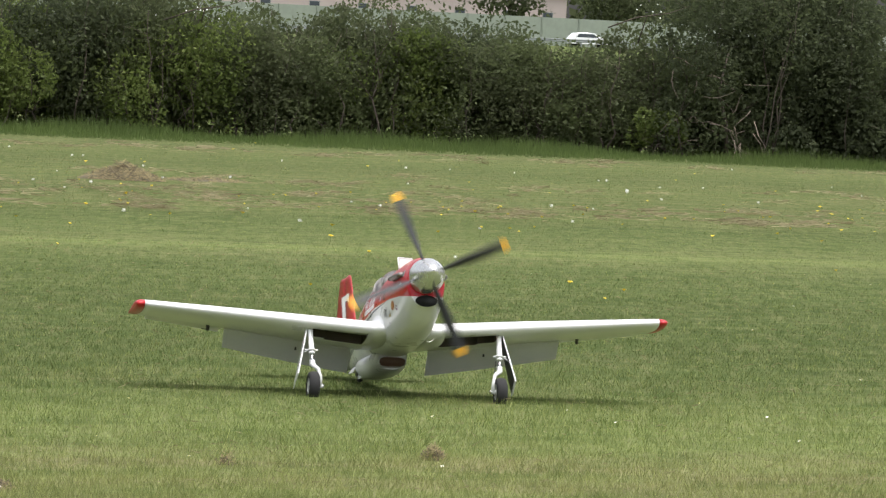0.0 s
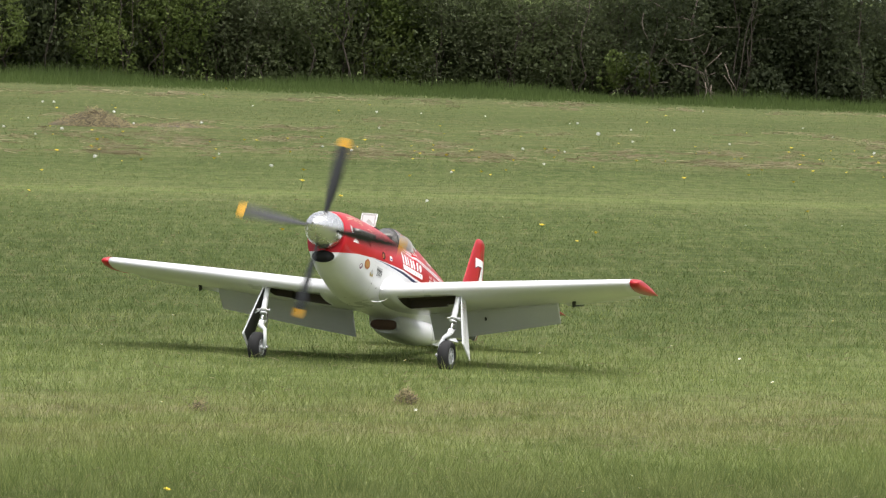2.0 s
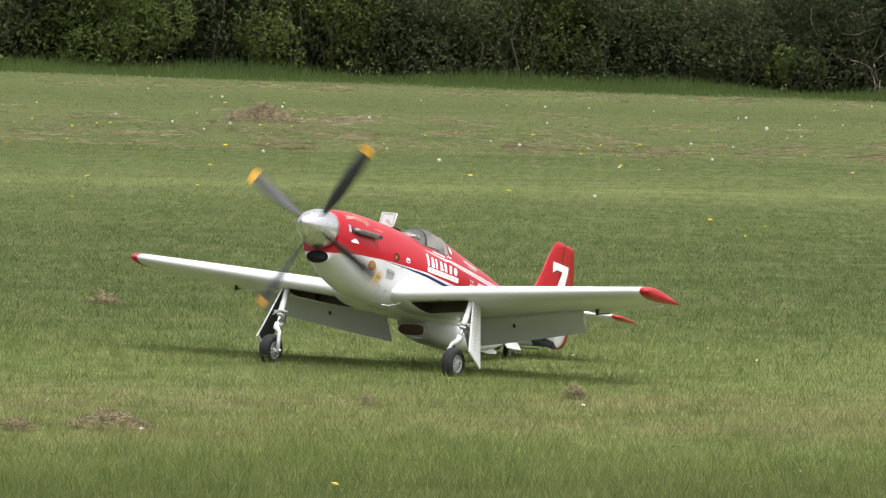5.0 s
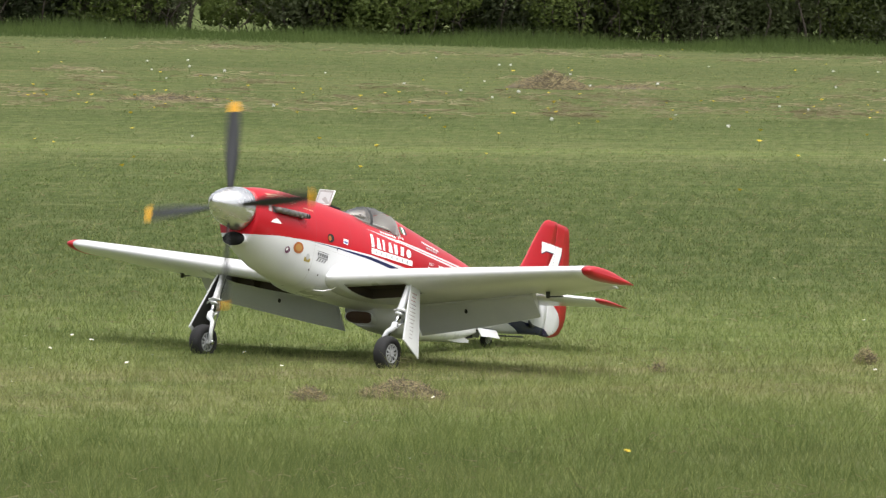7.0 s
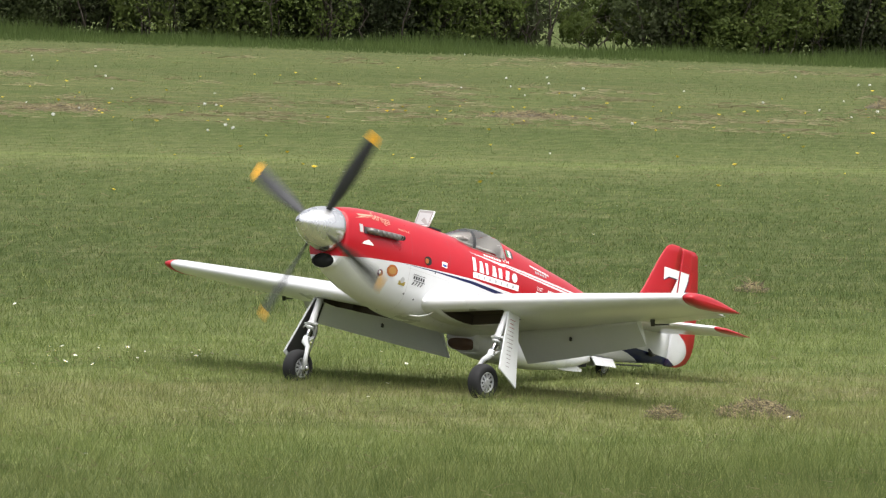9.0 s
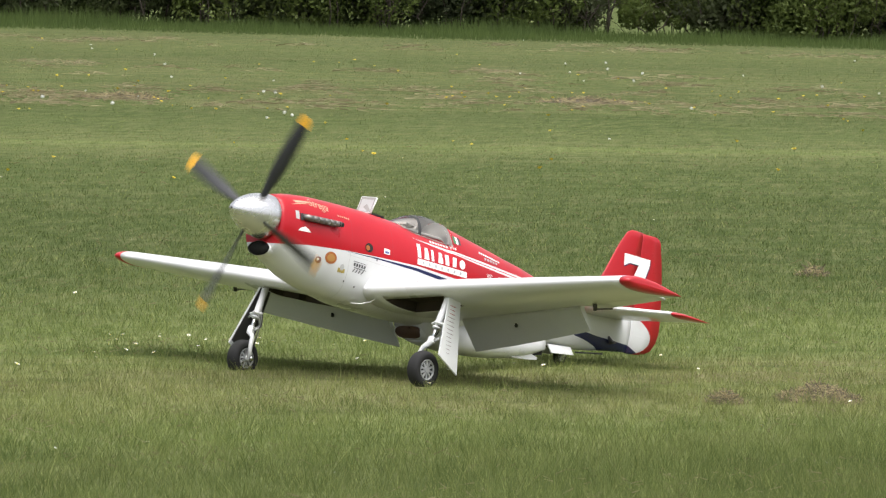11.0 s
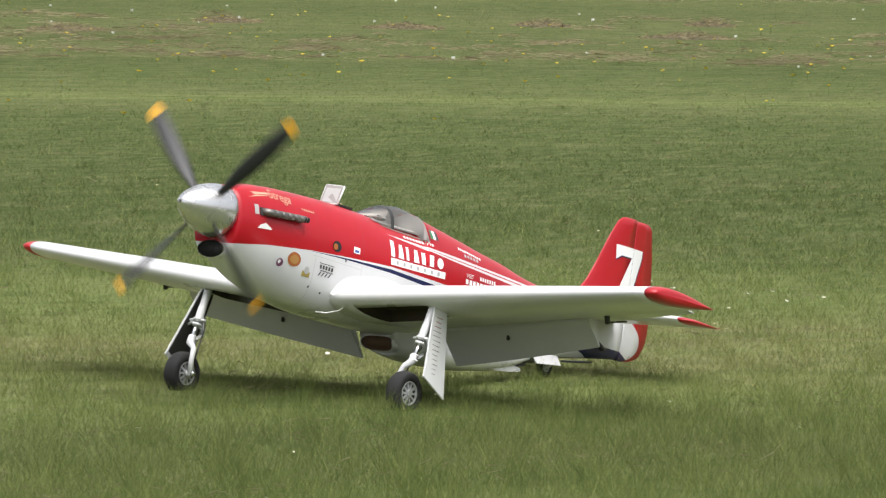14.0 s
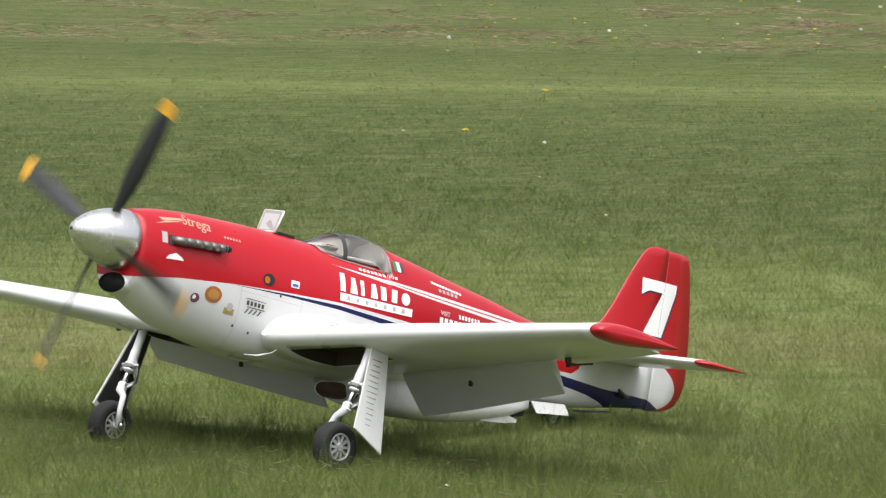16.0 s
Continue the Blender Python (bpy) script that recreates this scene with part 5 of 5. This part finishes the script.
def rect(x0, x1, z0, z1, slope=0.0):
    return [(x0, z0), (x1, z0 + slope * (x1 - x0)), (x1, z1 + slope * (x1 - x0)), (x0, z1)]


def markings(side):
    g = np.random.default_rng(55)
    # sponsor's lettering, as plain upright shapes
    x = 0.914
    for k, w in enumerate((0.034, 0.040, 0.034, 0.040, 0.036, 0.036, 0.042)):
        top, low = 0.047 - 0.027 * (x - 0.914), 0.001 + 0.02 * (x - 0.914)
        cap = 0.005 if k == 0 else 0.0
        high = top + cap
        if k in (1, 3):
            shape = [(x + w * 0.12, low), (x + w * 0.88, low), (x + w * 0.70, high), (x + w * 0.30, high)]
        elif k == 6:
            shape = oval(x + w * 0.5, (low + high) / 2, w * 0.42, (high - low) / 2)
        else:
            shape = rect(x + 0.004, x + w * (0.72 if k in (0, 4, 5) else 0.55), low, high)
        decal("sign_shape", shape, decal_white, side)
        x += w + 0.0045
    decal("sign_bar", rect(0.917, 1.212, -0.026, -0.004, 0.012), decal_white, side, label="white bar of the sponsor's sign")
    for i in range(7):
        decal("sign_shape", rect(0.945 + i * 0.037, 0.957 + i * 0.037, -0.021 + 0.012 * i * 0.037, -0.009 + 0.012 * i * 0.037), decal_grey, side, 0.0022)
    # stickers
    decal("orange_sticker", oval(0.447, -0.095, 0.030, 0.0225), decal_orange, side, label="brown-orange oval sticker")
    decal("sticker_ring", oval(0.447, -0.095, 0.020, 0.014), plain_gold, side, 0.002)
    decal("purple_sticker", oval(0.388, -0.115, 0.015, 0.013), decal_purple, side, label="small purple sticker")
    decal("sticker_ring", oval(0.384, -0.113, 0.006, 0.006), decal_white, side, 0.002)
    decal("olive_sticker", rect(0.494, 0.530, -0.138, -0.122), decal_olive, side, label="small yellow-brown sticker")
    decal("olive_sticker", oval(0.512, -0.118, 0.011, 0.012), decal_grey, side, 0.002)
    decal("maker_bar", rect(0.566, 0.640, -0.0845, -0.0825, -0.02), decal_dark, side)
    for i in range(5):
        decal("maker_shape", rect(0.570 + i * 0.014, 0.579 + i * 0.014, -0.101 - 0.0003 * i, -0.089 - 0.0003 * i), decal_dark, side)
    decal("maker_bar", rect(0.574, 0.640, -0.1075, -0.105, -0.02), decal_dark, side)
    for i in range(4):
        decal("maker_shape", [(0.566 + i * 0.016, -0.124), (0.572 + i * 0.016, -0.124), (0.582 + i * 0.016, -0.110), (0.577 + i * 0.016, -0.110)], decal_dark, side)
    decal("badge", rect(0.724, 0.756, -0.024, -0.004), decal_white, side, label="white and blue shield badge")
    decal("badge", rect(0.729, 0.751, -0.021, -0.013), decal_blue, side, 0.002)
    decal("nose_sticker", [(0.262, -0.030), (0.325, -0.026), (0.316, -0.018), (0.296, -0.009), (0.272, -0.018)], decal_white, side, label="white crest sticker on the nose")
    decal("nose_sticker", rect(0.247, 0.265, 0.012, 0.042), decal_grey, side, label="small pale sticker on the nose")
    for k, m in enumerate((decal_green, decal_white, decal_dark)):
        decal("flag_stripe", rect(1.140 + 0.015 * k, 1.1545 + 0.015 * k, 0.096, 0.124), m, side, 0.0015, "small flag in green, white and dark stripes")
    # gold script on the cowl, as plain strokes
    decal("script_stroke", [(0.232, 0.060), (0.27, 0.074), (0.335, 0.082), (0.27, 0.069)], decal_gold, side, label="gold painted stroke")
    decal("script_stroke", [(0.25, 0.080), (0.33, 0.090), (0.34, 0.086), (0.26, 0.074)], decal_gold, side)
    for i in range(6):
        decal("script_stroke", rect(0.475 + i * 0.011, 0.481 + i * 0.011, 0.064, 0.070), decal_gold, side)
    # lines of small writing
    for i in range(9):
        decal("small_writing", rect(1.010 + i * 0.016, 1.020 + i * 0.016, 0.073 - 0.0002 * i, 0.0805 - 0.0002 * i), decal_white, side)
    for i in range(11):
        decal("small_writing", rect(1.30 + i * 0.0125, 1.309 + i * 0.0125, 0.0885 - 0.0012 * i, 0.0955 - 0.0012 * i), decal_white, side)
    for i in range(5):
        decal("small_writing", rect(1.33 + i * 0.018, 1.342 + i * 0.018, 0.070 - 0.001 * i, 0.079 - 0.001 * i), decal_grey, side)
    for i in range(7):
        decal("small_writing", rect(1.345 + i * 0.014 + 0.07, 1.354 + i * 0.014 + 0.07, 0.008, 0.020), decal_white, side)
    for i in range(9):
        decal("small_writing", rect(1.332 + i * 0.021, 1.347 + i * 0.021, -0.016, 0.000), decal_white, side)
    # cooling hole with its orange-brown inside
    decal("cooling_hole", oval(0.640, -0.019, 0.022, 0.017), black_hole, side, 0.0015, "dark round cooling outlet")
    decal("cooling_hole_pipe", oval(0.632, -0.021, 0.011, 0.010), decal_orange, side, 0.0025)
    for q, z in ((0.54, -0.165), (0.60, -0.175), (0.67, -0.185), (0.69, -0.056)):
        decal("screw", oval(q, z, 0.004, 0.004, 8), decal_dark, side)


plain_gold = plain("sticker_gold", (0.45, 0.22, 0.05), 0.4)
for side in (1, -1):
    markings(side)


def word(text, size, x0, z0, mat, label, side=1, shear=0.0, slope=0.0):
    """A readable word, laid on the skin."""
    fc = bpy.data.curves.new("word", "FONT")
    fc.body, fc.size, fc.align_x, fc.shear = text, size, "LEFT", shear
    tmp = new("word", fc)
    me = bpy.data.meshes.new_from_object(tmp.evaluated_get(bpy.context.evaluated_depsgraph_get()))
    bpy.data.objects.remove(tmp)
    wide = max(v.co.x for v in me.vertices)
    for v in me.vertices:
        run = v.co.x if side > 0 else wide - v.co.x
        x, z = x0 + run, z0 + v.co.y + slope * run
        v.co = P(x, side * (skin(x, z) + 0.002), z)
    me.materials.append(mat)
    ob = new("word", me)
    ob.parent = body
    ob["label"] = label


word("VISIT", 0.019, 1.334, 0.006, decal_white, "white word VISIT")
for side in (1, -1):
    word("Strega", 0.040, 0.328, 0.076, decal_gold, "gold script name Strega", side, 0.35, -0.03)


# ---- undercarriage
def legs(side):
    y0, x0, z0 = 0.457 * side, 0.742, -0.150
    hub = Vector((-0.663, side * 0.45, -0.456))
    root = P(x0, y0, z0)
    knee = hub + Vector((-0.02, 0, 0.104))
    d = (knee - root)
    a = root + d * 0.66
    leg = fit("landing_gear_leg", tube([root + Vector((0, 0, 0.02)), root + d * 0.2, root + d * 0.4, root + d * 0.42, root + d * 0.6, a], [0.0135, 0.013, 0.012, 0.0135, 0.0135, 0.0125], 16), gear_white, label="white landing gear leg")
    part("piston", tube([a, knee], 0.0075, 12), chrome, leg, "bright steel piston")
    inb = Vector((0, -side * 0.034, 0))
    part("wheel_fork", tube([knee + Vector((0, 0, 0.018)), knee + Vector((0.004, 0, -0.002)), knee + inb * 0.7 + Vector((0.010, 0, -0.020)), hub + inb + Vector((0.004, 0, 0.045)), hub + inb], [0.011, 0.0125, 0.009, 0.008, 0.010], 12), gear_white, leg, "white curved axle arm")
    part("axle", tube([hub + inb * 1.35, hub], 0.009, 12), gear_white, leg)
    part("axle_nut", tube([hub + inb * 1.55, hub + inb * 1.3], [0.006, 0.012], 12), chrome, leg, "bright axle nut")
    for k, r in ((0.62, 0.0175), (0.70, 0.0155), (0.90, 0.0125), (0.98, 0.0145)):
        part("collar", tube([root + d * k, root + d * (k + 0.03)], r, 16), gear_white, leg)
    part("bracket", tube([root + d * 0.635 + Vector((0, -side * 0.030, 0)), root + d * 0.635 + Vector((0, side * 0.034, 0))], 0.0045, 8), gear_white, leg)
    # scissor link behind the piston
    elbow = (a + knee) / 2 + Vector((-0.042, 0, -0.004))
    for y in (-0.008, 0.008):
        off = Vector((0, y, 0))
        part("scissor_link", tube([a + off + Vector((-0.010, 0, 0.02)), elbow + off * 0.4], [0.0042, 0.0036], 8), gear_white, leg)
        part("scissor_link", tube([elbow + off * 0.4, knee + off + Vector((-0.010, 0, 0.008))], [0.0036, 0.0042], 8), gear_white, leg)
    part("brake_hose", tube([root + d * 0.1 + Vector((-0.016, 0, 0)), root + d * 0.5 + Vector((-0.019, 0, 0)), a + Vector((-0.026, -side * 0.012, -0.02)), knee + Vector((-0.02, -side * 0.02, 0.0)), hub + inb * 0.9 + Vector((-0.012, 0, 0.03))], 0.0026, 6), dark_metal, leg, "thin dark hose")
    # door
    top_y, low_y = side * 0.470, side * 0.530
    c = [P(0.726, top_y, -0.150), P(0.786, top_y, -0.156), P(0.762, low_y, -0.456), P(0.652, low_y - side * 0.004, -0.400)]
    nrm = (c[1] - c[0]).cross(c[3] - c[0]).normalized()
    if nrm.y * side < 0:
        nrm = -nrm
    door = fit("gear_door", slab(c, nrm, 0.0055), gear_white, label="white gear door with small writing", smooth=False)
    inner = [p - nrm * 0.0065 + (sum(c, Vector()) / 4 - p) * 0.10 for p in c]
    part("door_inside", slab(inner, -nrm, 0.003), dark_metal, door, "dark inside of the door", False)
    part("door_rod", tube([root + d * 0.62 + Vector((0, side * 0.01, 0)), (c[0] + c[3]) / 2 + Vector((-0.02, 0, -0.02))], 0.004, 8), gear_white, door)
    g = np.random.default_rng(9)
    ax, dn = (c[1] - c[0]).normalized(), ((c[2] + c[3]) / 2 - (c[0] + c[1]) / 2).normalized()
    for i in range(13):
        s0 = (c[0] + c[1]) / 2 + dn * (0.055 + 0.0155 * i) - ax * (0.006 + 0.0016 * i) + nrm * 0.0007
        w = 0.014 + 0.0012 * i + g.uniform(-0.004, 0.004)
        q = [s0 - ax * w, s0 + ax * w, s0 + ax * w + dn * 0.0022, s0 - ax * w + dn * 0.0022]
        part("writing_line", slab(q, nrm, 0.001), decal_red if i < 3 else decal_grey_dark, door, smooth=False)


decal_grey_dark = plain("decal_grey_dark", (0.34, 0.29, 0.30), 0.5)
for side in (1, -1):
    legs(side)


def wheel(name, r, width, label):
    """A wheel about the y axis, round its own middle."""
    root = new(name)
    root.parent = plane
    n, sec = 40, []
    prof = []
    for k in range(15):
        a = math.pi * (k / 14) - math.pi / 2
        prof.append((math.sin(a) * width / 2, r * (1 - 0.33 * (1 - math.cos(a) ** 0.55))))
    prof += [(width * 0.38, r * 0.52), (-width * 0.38, r * 0.52)]
    rings = []
    for i in range(n + 1):
        a = 2 * math.pi * i / n
        rings.append([Vector((q * math.cos(a), y, q * math.sin(a))) for y, q in prof])
    bm = loft(rings, caps=False)
    bmesh.ops.remove_doubles(bm, verts=bm.verts, dist=1e-5)
    part("tyre", bm, rubber, root, "black rubber tyre")
    bm = bmesh.new()
    for s in (-1, 1):
        y0 = s * width * 0.36
        ring = [[Vector((q * r * math.cos(6.2832 * i / 32), y0 + s * h * width, q * r * math.sin(6.2832 * i / 32))) for i in range(32)] for q, h in ((0.56, 0.02), (0.54, 0.08), (0.50, 0.08), (0.475, -0.02))]
        loft(ring, caps=False, bm=bm)
        for i in range(10):
            a = 6.2832 * i / 10
            d = Vector((math.cos(a), 0, math.sin(a)))
            e = Vector((-math.sin(a), 0, math.cos(a)))
            o = Vector((0, y0 + s * 0.03 * width, 0))
            slab([o + d * r * 0.15 + e * r * 0.05, o + d * r * 0.50 + e * r * 0.055, o + d * r * 0.50 - e * r * 0.055, o + d * r * 0.15 - e * r * 0.05], (0, s, 0), 0.006, bm=bm)
        tube([(0, y0 - s * 0.004, 0), (0, y0 + s * 0.09 * width, 0)], [r * 0.2, r * 0.16], 16, bm)
    part("rim", bm, rim_grey, root, "grey spoked rim", False)
    bm = bmesh.new()
    tube([(0, -width * 0.28, 0), (0, width * 0.28, 0)], r * 0.51, 28, bm)
    part("hub_core", bm, black_hole, root)
    root["label"] = label
    return root


HUBS = {1: Vector((-0.663, 0.45, -0.456)), -1: Vector((-0.663, -0.45, -0.456)), 0: Vector((-1.949, 0, -0.190))}
wheels = {1: wheel("main_wheel", WHEEL_R, 0.052, "black tyred main wheel"), -1: wheel("main_wheel", WHEEL_R, 0.052, "black tyred main wheel"),
          0: wheel("tail_wheel", TAIL_R, 0.024, "small black tail wheel")}


def tail_gear():
    hub = HUBS[0]
    leg = fit("tail_wheel_leg", tube([P(1.90, 0, -0.15), P(1.925, 0.0, -0.165), P(1.945, 0.02, -0.168), P(1.949, 0.02, -0.190)], [0.012, 0.011, 0.008, 0.008], 10), gear_white, label="white tail wheel fork")
    part("fork_arm", tube([P(1.925, 0, -0.165), P(1.945, -0.02, -0.168), P(1.949, -0.02, -0.190), P(1.949, 0.02, -0.190)], [0.010, 0.008, 0.008, 0.004], 10), gear_white, leg)
    for side in (1, -1):
        c = [P(1.815, side * 0.042, -0.163), P(1.962, side * 0.036, -0.150), P(1.966, side * 0.056, -0.181), P(1.826, side * 0.062, -0.196)]
        fit("tail_wheel_door", slab(c, (0, side, 0.3), 0.004), white_paint, label="small white tail wheel door", smooth=False)
    fit("tail_well", slab([P(1.80, 0.034, -0.168), P(1.965, 0.030, -0.156), P(1.965, -0.030, -0.156), P(1.80, -0.034, -0.168)], (0, 0, 1), 0.004), black_hole, label="dark tail wheel well", smooth=False)
    fit("tail_step", slab([P(2.06, 0.02, -0.152), P(2.18, 0.02, -0.134), P(2.18, -0.02, -0.134), P(2.06, -0.02, -0.152)], (0, 0, 1), 0.006), dark_metal, label="dark slotted plate under the tail", smooth=False)


tail_gear()


def antenna_wire():
    pts = [P(0.62, 0.086, -0.232), P(0.655, 0.104, -0.228), P(0.685, 0.126, -0.214), P(0.70, 0.140, -0.196), P(0.715, 0.152, -0.190), P(0.75, 0.160, -0.196)]
    fit("wire", tube(pts, 0.0022, 6), decal_white, label="thin pale wire under the belly")


antenna_wire()


# ---- propeller
HUB_X = 0.118


def propeller():
    root = new("propeller")
    root.parent = plane
    n = 40
    rad = curve([(0.0, 0.0), (0.006, 0.016), (0.02, 0.030), (0.05, 0.050), (0.09, 0.068), (0.13, 0.079), (0.155, 0.083), (0.18, 0.0845)])
    rings = []
    for x in (0.0006, 0.003, 0.006, 0.012, 0.02, 0.035, 0.05, 0.07, 0.09, 0.11, 0.13, 0.15, 0.165, 0.1785):
        r = rad(x) if x > 0.001 else 0.003
        rings.append([Vector((HUB_X - x, r * math.cos(6.2832 * i / n), r * math.sin(6.2832 * i / n))) for i in range(n)])
    part("spinner", loft(rings), spinner_white, root, "satin silver-white spinner")
    part("spinner_screw", tube([(HUB_X - 0.0025, 0, 0), (HUB_X + 0.0015, 0, 0)], 0.004, 10), dark_metal, root)
    span = [0.06, 0.085, 0.11, 0.15, 0.20, 0.25, 0.30, 0.345, 0.372, 0.3725, 0.39, 0.402, 0.410, 0.414]
    chord = curve([(0.06, 0.022), (0.10, 0.028), (0.15, 0.042), (0.22, 0.053), (0.30, 0.054), (0.36, 0.048), (0.395, 0.038), (0.410, 0.022), (0.414, 0.008)])
    for b in range(4):
        bm = bmesh.new()
        rings = []
        for r in span:
            c = chord(r)
            a = radians(float(np.interp(r, [0.06, 0.15, 0.41], [62, 42, 20])))
            t = float(np.interp(r, [0.06, 0.12, 0.2, 0.41], [0.5, 0.28, 0.13, 0.07])) * c
            ring = []
            for f, k in ((-0.5, 0), (-0.42, 0.6), (-0.2, 1.0), (0.15, 0.85), (0.5, 0.1), (0.5, -0.1), (0.15, -0.6), (-0.2, -0.7), (-0.42, -0.4)):
                q, h = f * c, k * t / 2
                # the chord lies in the disc, turned by the pitch
                ring.append(Vector((math.sin(a) * -q + math.cos(a) * h, math.cos(a) * q + math.sin(a) * h, r)))
            rings.append(ring)
        loft(rings, bm=bm)
        for f in bm.faces:
            if f.calc_center_median().z > 0.3724:
                f.material_index = 1
        part("blade", bm, [black_blade, yellow_tip], root, "black blade with a yellow tip", True, pose(0, 0, 0, 90 * b, 0, 0))
    root["label"] = "four-bladed propeller with silver-white spinner"
    return root


spinner_white = plain("spinner_silver", (0.68, 0.68, 0.68), 0.24, metal=0.85, coat=0.2, amount=0.05)
prop = propeller()


# ------------------------------------------------------------------ movement
def motions():
    # seconds, place on the field, heading, lean
    taxi = [
        (0, -0.139, 28.025, -10.59, 0.13), (0.5, -0.074, 27.481, 1.65, 0.08), (1, -0.109, 27.030, 10.02, -0.20), (1.5, -0.172, 26.764, 15.36, 0.22),
        (2, -0.253, 26.512, 19.05, 0.77), (2.5, -0.367, 26.261, 24.65, 0.43), (3, -0.495, 25.766, 26.40, 0.26), (3.5, -0.580, 25.709, 26.63, 0.23),
        (3.7, -0.593, 25.618, 26.76, 0.12), (5.8, -1.353, 24.631, 29.17, 0.05), (6, -1.492, 24.153, 29.62, 0.12), (6.5, -1.870, 23.631, 30.62, 0.28),
        (7, -2.231, 23.085, 31.17, 0.62), (7.5, -2.530, 22.690, 30.75, 0.58), (8, -2.775, 22.482, 31.31, 0.67), (8.2, -2.850, 22.338, 30.97, 0.51),
        (10.5, -3.401, 21.741, 32.5, 1.1), (11, -3.495, 21.616, 32.9, 1.2), (11.5, -3.817, 21.604, 35.0, 0.8), (12, -4.354, 20.705, 36.38, 0.52),
        (12.5, -5.022, 19.860, 31.62, 0.49), (13, -5.580, 18.855, 20.50, -0.03), (13.5, -5.903, 17.955, 17.49, -0.05), (14, -6.244, 17.427, 19.70, -0.14),
        (14.5, -6.511, 16.621, 20.38, -0.30), (15, -6.934, 16.055, 20.75, -0.05), (15.5, -7.221, 15.130, 20.20, 0.26), (16, -7.518, 14.381, 19.19, 0.85)]
    walk(plane, [(t, pose(x, y, 0, lean, 0, -90 - turn)) for t, x, y, turn, lean in taxi])

    # wheels roll with the ground that they cover
    rolls = {1: 0.0, -1: 0.0, 0: 0.0}
    rows = {1: [], -1: [], 0: []}
    times = [k * 0.1 for k in range(161)]
    tt = [r[0] for r in taxi]

    def at(t):
        return [float(np.interp(t, tt, [r[i] for r in taxi])) for i in (1, 2, 3)]

    last = at(0.0)
    for t in times:
        now = at(t)
        ahead = math.radians(-90 - now[2])
        go = (now[0] - last[0]) * math.cos(ahead) + (now[1] - last[1]) * math.sin(ahead)
        turn = -math.radians(now[2] - last[2])
        for k in rows:
            r = WHEEL_R if k else TAIL_R
            rolls[k] += math.degrees((go - k * 0.45 * turn) / r)
            rows[k].append((t, STANCE @ Matrix.Translation(HUBS[k]) @ pose(0, 0, 0, 0, rolls[k], 0)))
        last = now
    for k, w in wheels.items():
        walk(w, rows[k])

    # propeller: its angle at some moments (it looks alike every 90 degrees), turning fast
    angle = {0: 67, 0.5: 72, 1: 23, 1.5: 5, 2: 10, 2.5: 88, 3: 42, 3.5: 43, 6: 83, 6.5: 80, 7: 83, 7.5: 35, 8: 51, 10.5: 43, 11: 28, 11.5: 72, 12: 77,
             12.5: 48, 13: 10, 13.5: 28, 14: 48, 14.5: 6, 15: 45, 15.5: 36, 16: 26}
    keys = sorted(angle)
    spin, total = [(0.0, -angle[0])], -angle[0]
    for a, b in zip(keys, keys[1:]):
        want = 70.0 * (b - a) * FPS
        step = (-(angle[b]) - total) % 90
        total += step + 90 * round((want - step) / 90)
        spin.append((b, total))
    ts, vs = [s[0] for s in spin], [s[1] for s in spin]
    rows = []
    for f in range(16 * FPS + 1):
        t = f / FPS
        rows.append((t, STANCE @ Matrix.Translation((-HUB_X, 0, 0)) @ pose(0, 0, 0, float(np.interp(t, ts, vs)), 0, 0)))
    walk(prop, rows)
    # the rudder steers: degrees to the right
    steer = [(0, 12), (2, 10), (3, 1), (5.8, 0), (8.2, 0), (10.3, -11), (11.7, -8), (12.2, -10), (12.9, -4), (13.4, 8), (13.9, 1), (15, 0), (16, 0)]
    hinge = Matrix.Translation(P(HINGE_X, 0, 0))
    walk(rudder, [(t, STANCE @ hinge @ pose(0, 0, 0, 0, 0, a) @ hinge.inverted()) for t, a in steer])
    drive(car, -15.1, 0.5)
    drive(second_car, -9.1, 0.0)


motions()
